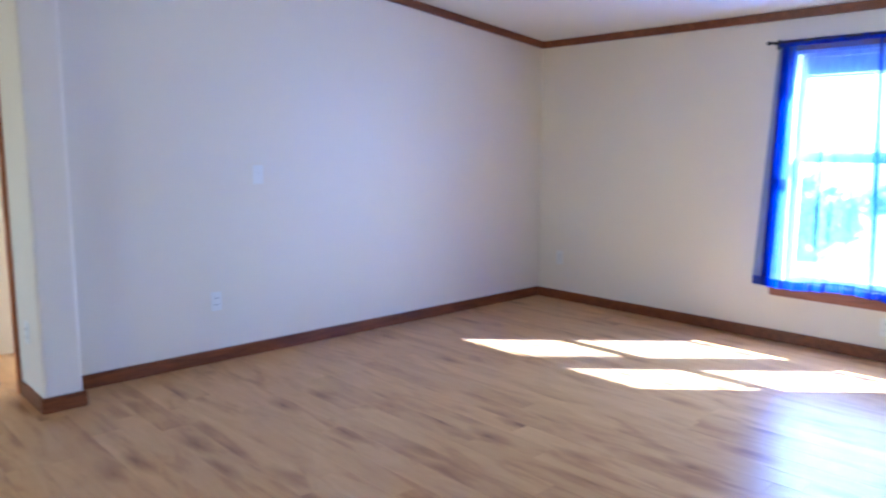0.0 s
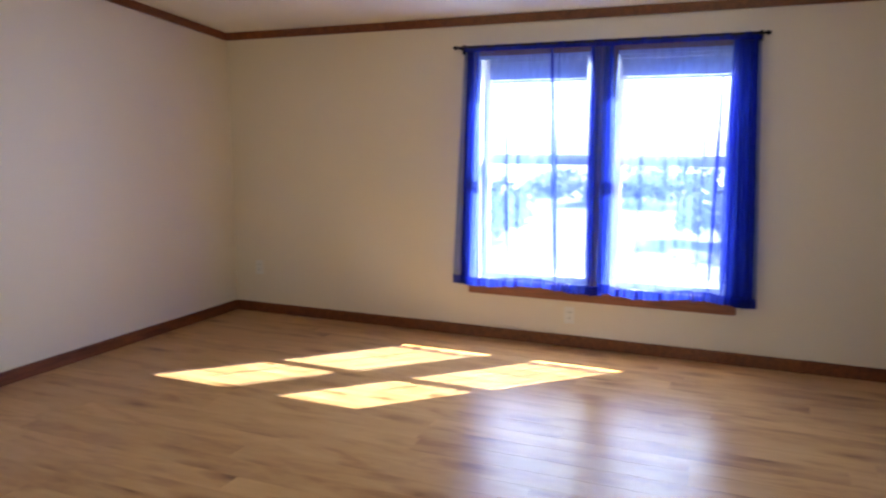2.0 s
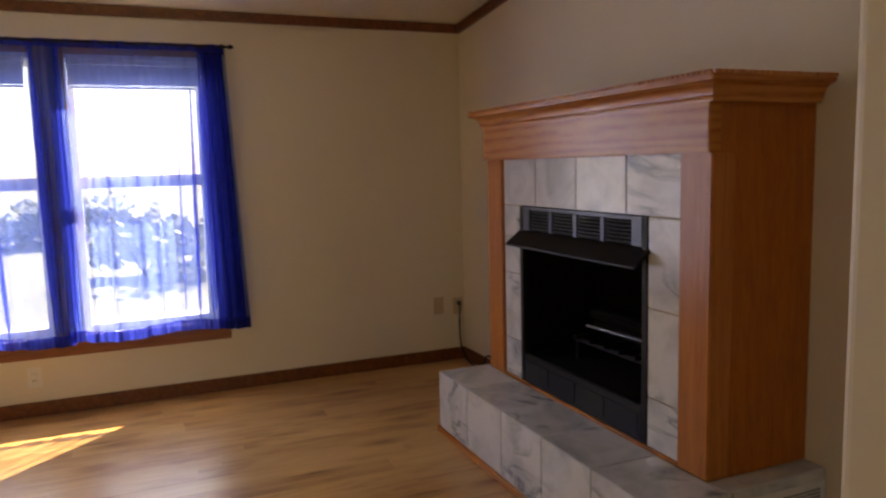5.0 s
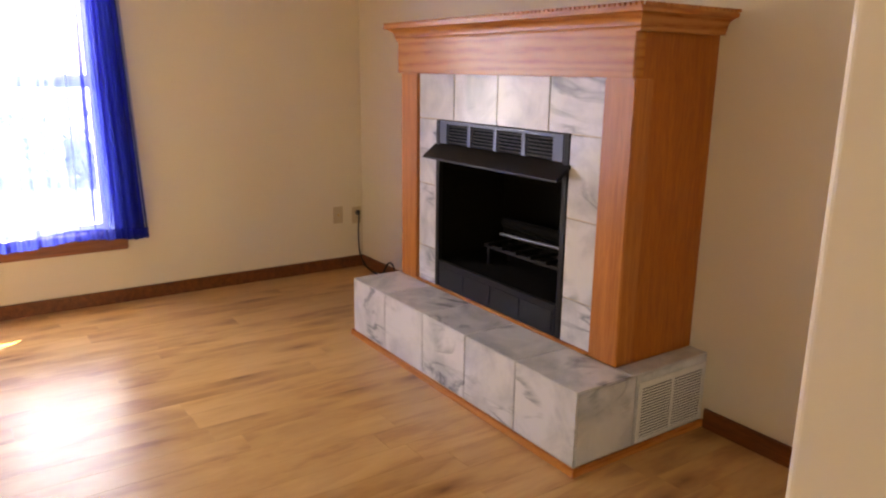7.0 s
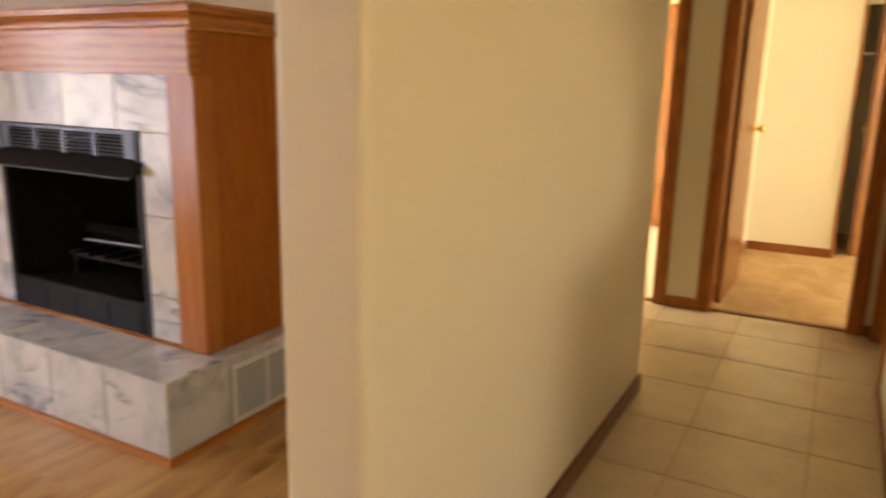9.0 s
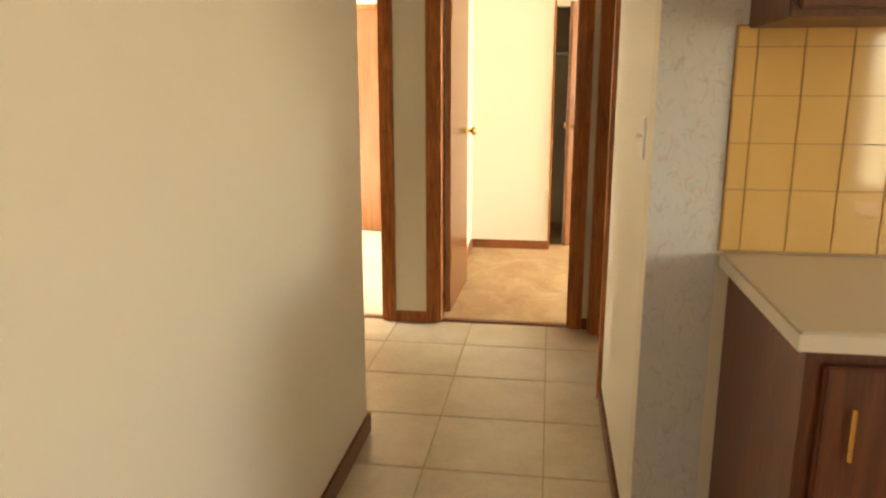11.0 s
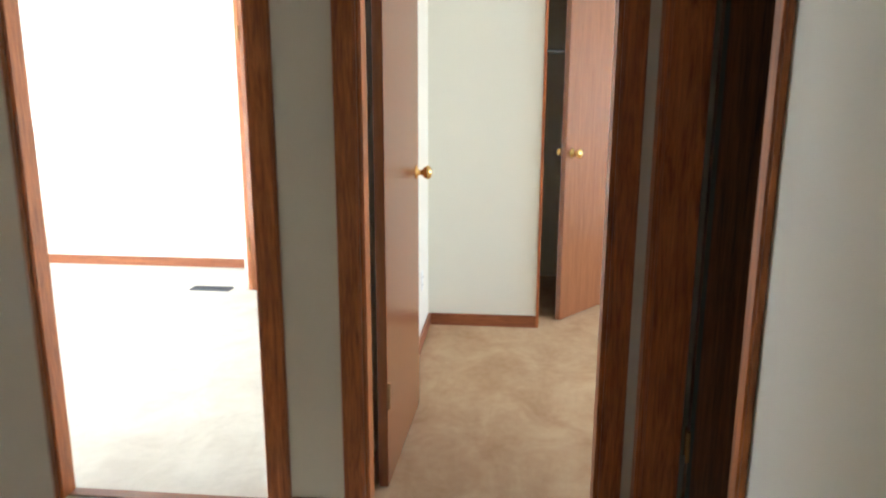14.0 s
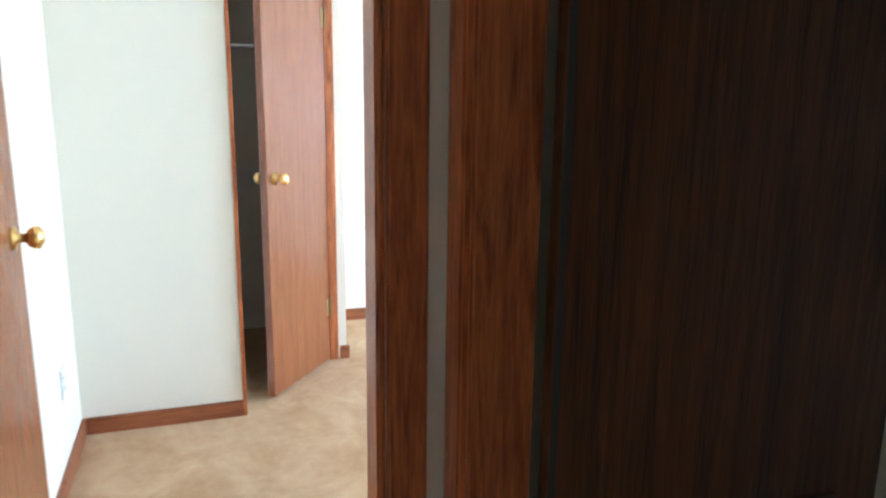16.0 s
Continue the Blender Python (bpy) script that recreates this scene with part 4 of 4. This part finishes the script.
# ---- bedrooms ----
reg = hub("floor_register", pose(2.55, -6.03, 0.004), "dark metal register in pale carpet", "floor register")
part("frame", boxes((-0.14, 0.14, -0.05, -0.04, 0, 0.008), (-0.14, 0.14, 0.04, 0.05, 0, 0.008), (-0.14, -0.13, -0.04, 0.04, 0, 0.008), (0.13, 0.14, -0.04, 0.04, 0, 0.008)), blue_black, reg)
# black sheet in place of the duct's shade under the slats
part("backing", boxes((-0.13, 0.13, -0.04, 0.04, 0.0, 0.002)), soot_and_shade, reg)
rs = mesh_of("slat", boxes((-0.003, 0.003, -0.04, 0.04, 0.002, 0.007)), blue_black)
for k in range(20):
    piece("slat", rs, reg, (-0.12 + 0.0126 * k, 0, 0))
crod = hub("closet_rod", pose(0, 0, 0), "pale closet rod across the dark closet", "closet rod")
part("pole", rod(bmesh.new(), (-0.2, -6.22, 1.62), (0.952, -6.22, 1.62), 0.014), steel, crod)
wall_plate("wall_outlet", pose(0.952, -5.1, 0.36, 0, 0, -90), "white outlet near the bedroom corner", "outlet", "outlet")

# windows of the other rooms, plain sashes; the kitchen's is added to admit light
for n, (x, a, b, lo, hi) in enumerate(((WEST - 0.09, -5.6, -4.2, 0.75, 1.95), (WEST - 0.09, 5.3, 7.0, 0.04, 2.03), (WEST - 0.09, -0.7, 0.9, 1.0, 2.0), (EAST + 0.06, -5.9, -3.9, 0.7, 2.0), (EAST + 0.06, 6.1, 7.7, 0.7, 2.0)), 2):
    w = hub(f"window_{n}", pose(x, 0, 0), "white sash window", "window", "structure")
    mid = (a + b) / 2
    part("frame", boxes((0, 0.04, a, a + 0.05, lo, hi), (0, 0.04, b - 0.05, b, lo, hi), (0, 0.04, a + 0.05, b - 0.05, lo, lo + 0.05), (0, 0.04, a + 0.05, b - 0.05, hi - 0.05, hi), (0, 0.04, mid - 0.025, mid + 0.025, lo + 0.05, hi - 0.05)), white_vinyl, w)

# ---- outdoors ----
thing("ground", boxes((-600, 600, -600, 600, -0.9, -0.6)), soil, "dry grass around the house", "ground", "structure")


thing("road", boxes((8.5, 11.0, -300, 300, -0.6, -0.58)), gravel, "pale gravel lane beyond the window", "road", "structure")


def shrub(x, y, high, wide, seed):
    """Stems under a loose crown of small leaves with gaps."""
    rng = random.Random(seed)
    sh = hub("shrub", pose(x, y, -0.6), "leafy shrub beyond the lane, haze in its pale green", "shrub", "", "shrubs outdoors")
    stems = bmesh.new()
    for k in range(5):
        a = math.tau * k / 5 + rng.uniform(-0.4, 0.4)
        rod(stems, (0, 0, 0), (wide * 0.3 * math.cos(a), wide * 0.3 * math.sin(a), high * 0.7), 0.03, 6, 0.01)
    part("trunk", stems, bark, sh)
    verts, faces = [], []
    clumps = [(rng.uniform(-0.4, 0.4) * wide, rng.uniform(-0.4, 0.4) * wide, rng.uniform(0.3, 0.85) * high, rng.uniform(0.14, 0.24) * wide) for _ in range(16)]
    for cx, cy, cz, r in clumps:
        for _ in range(60):
            c = Vector((cx, cy, cz)) + Vector((rng.gauss(0, 0.5), rng.gauss(0, 0.5), rng.gauss(0, 0.4))) * r
            u = Vector((rng.gauss(0, 1), rng.gauss(0, 1), rng.gauss(0, 1))).normalized()
            w = u.orthogonal().normalized()
            u, w = u * 0.13, w * 0.07
            n = len(verts)
            verts += [c - u, c + w, c + u, c - w]
            faces.append((n, n + 1, n + 2, n + 3))
    me = bpy.data.meshes.new("crown")
    me.from_pydata(verts, [], faces)
    me.materials.append(foliage)
    piece("crown", me, sh)


shrub_rng = random.Random(21)
for k in range(18):
    shrub(shrub_rng.uniform(12.5, 26), -10 + 1.25 * k + shrub_rng.uniform(-0.6, 0.6), shrub_rng.uniform(0.5, 1.2), shrub_rng.uniform(1.4, 2.8), 60 + k)


# ---- floors, piece by piece ----
def plank_floor(x0, x1, y0, y1, seed):
    rng = random.Random(seed)
    w, long = 0.13, 1.21
    shapes = {}
    x = x0
    while x < x1 - 0.01:
        wx = min(w, x1 - x)
        y = y0 - rng.uniform(0, long * 0.8)
        while y < y1 - 0.01:
            a, b = max(y, y0), min(y + long, y1)
            if b - a > 0.02:
                key = (round(wx, 3), round(b - a, 3))
                if key not in shapes:
                    shapes[key] = mesh_of("plank", boxes((0.0002, wx - 0.0002, 0.0002, b - a - 0.0002, -0.011, 0.0), bevel=0.0004), laminate)
                piece("plank", shapes[key], floor, (x, a, 0))
            y += long
        x += w


plank_floor(1.03, EAST, LS, LN, 4)
plank_floor(-1.17, 1.03, 0.15, 6.0, 5)
thing("floor_dining", boxes((WEST, -1.17, -1.31, NORTH, -0.012, -0.001), (-1.17, MW0, 6.0, NORTH, -0.012, -0.001)), laminate, "oak laminate floor of the dining area", "floor", "structure")

P = 0.43
thing("floor_grout", boxes((-1.17, 1.03, END1 - 0.05, 0.15, -0.0118, -0.003), (1.03, 2.30, END1 - 0.05, PART_S, -0.0118, -0.003)), grout_mat, "tan grout of the hall tiles", "floor", "structure")
full = mesh_of("tile", boxes((0.003, P - 0.003, 0.003, P - 0.003, -0.006, 0.0), bevel=0.002), floor_tile)
for i in range(-4, 5):
    for j in range(-5, 4):
        x, y = 0.305 + P * i, -1.34 + P * j
        east, north = (2.30, 0.149) if y + P / 2 < PART_S else (1.03, 0.149)
        a, b, c, d = max(x, -1.17), min(x + P, east), max(y, END1 - 0.05), min(y + P, north)
        if b - a < 0.02 or d - c < 0.02 or (x + P < HW0 and y < -1.3):
            continue
        if b - a > P - 0.001 and d - c > P - 0.001:
            piece("tile", full, floor, (x, y, 0))
        else:
            piece("tile", mesh_of("tile", boxes((a + 0.003, b - 0.003, c + 0.003, d - 0.003, -0.006, 0.0), bevel=0.002), floor_tile), floor)
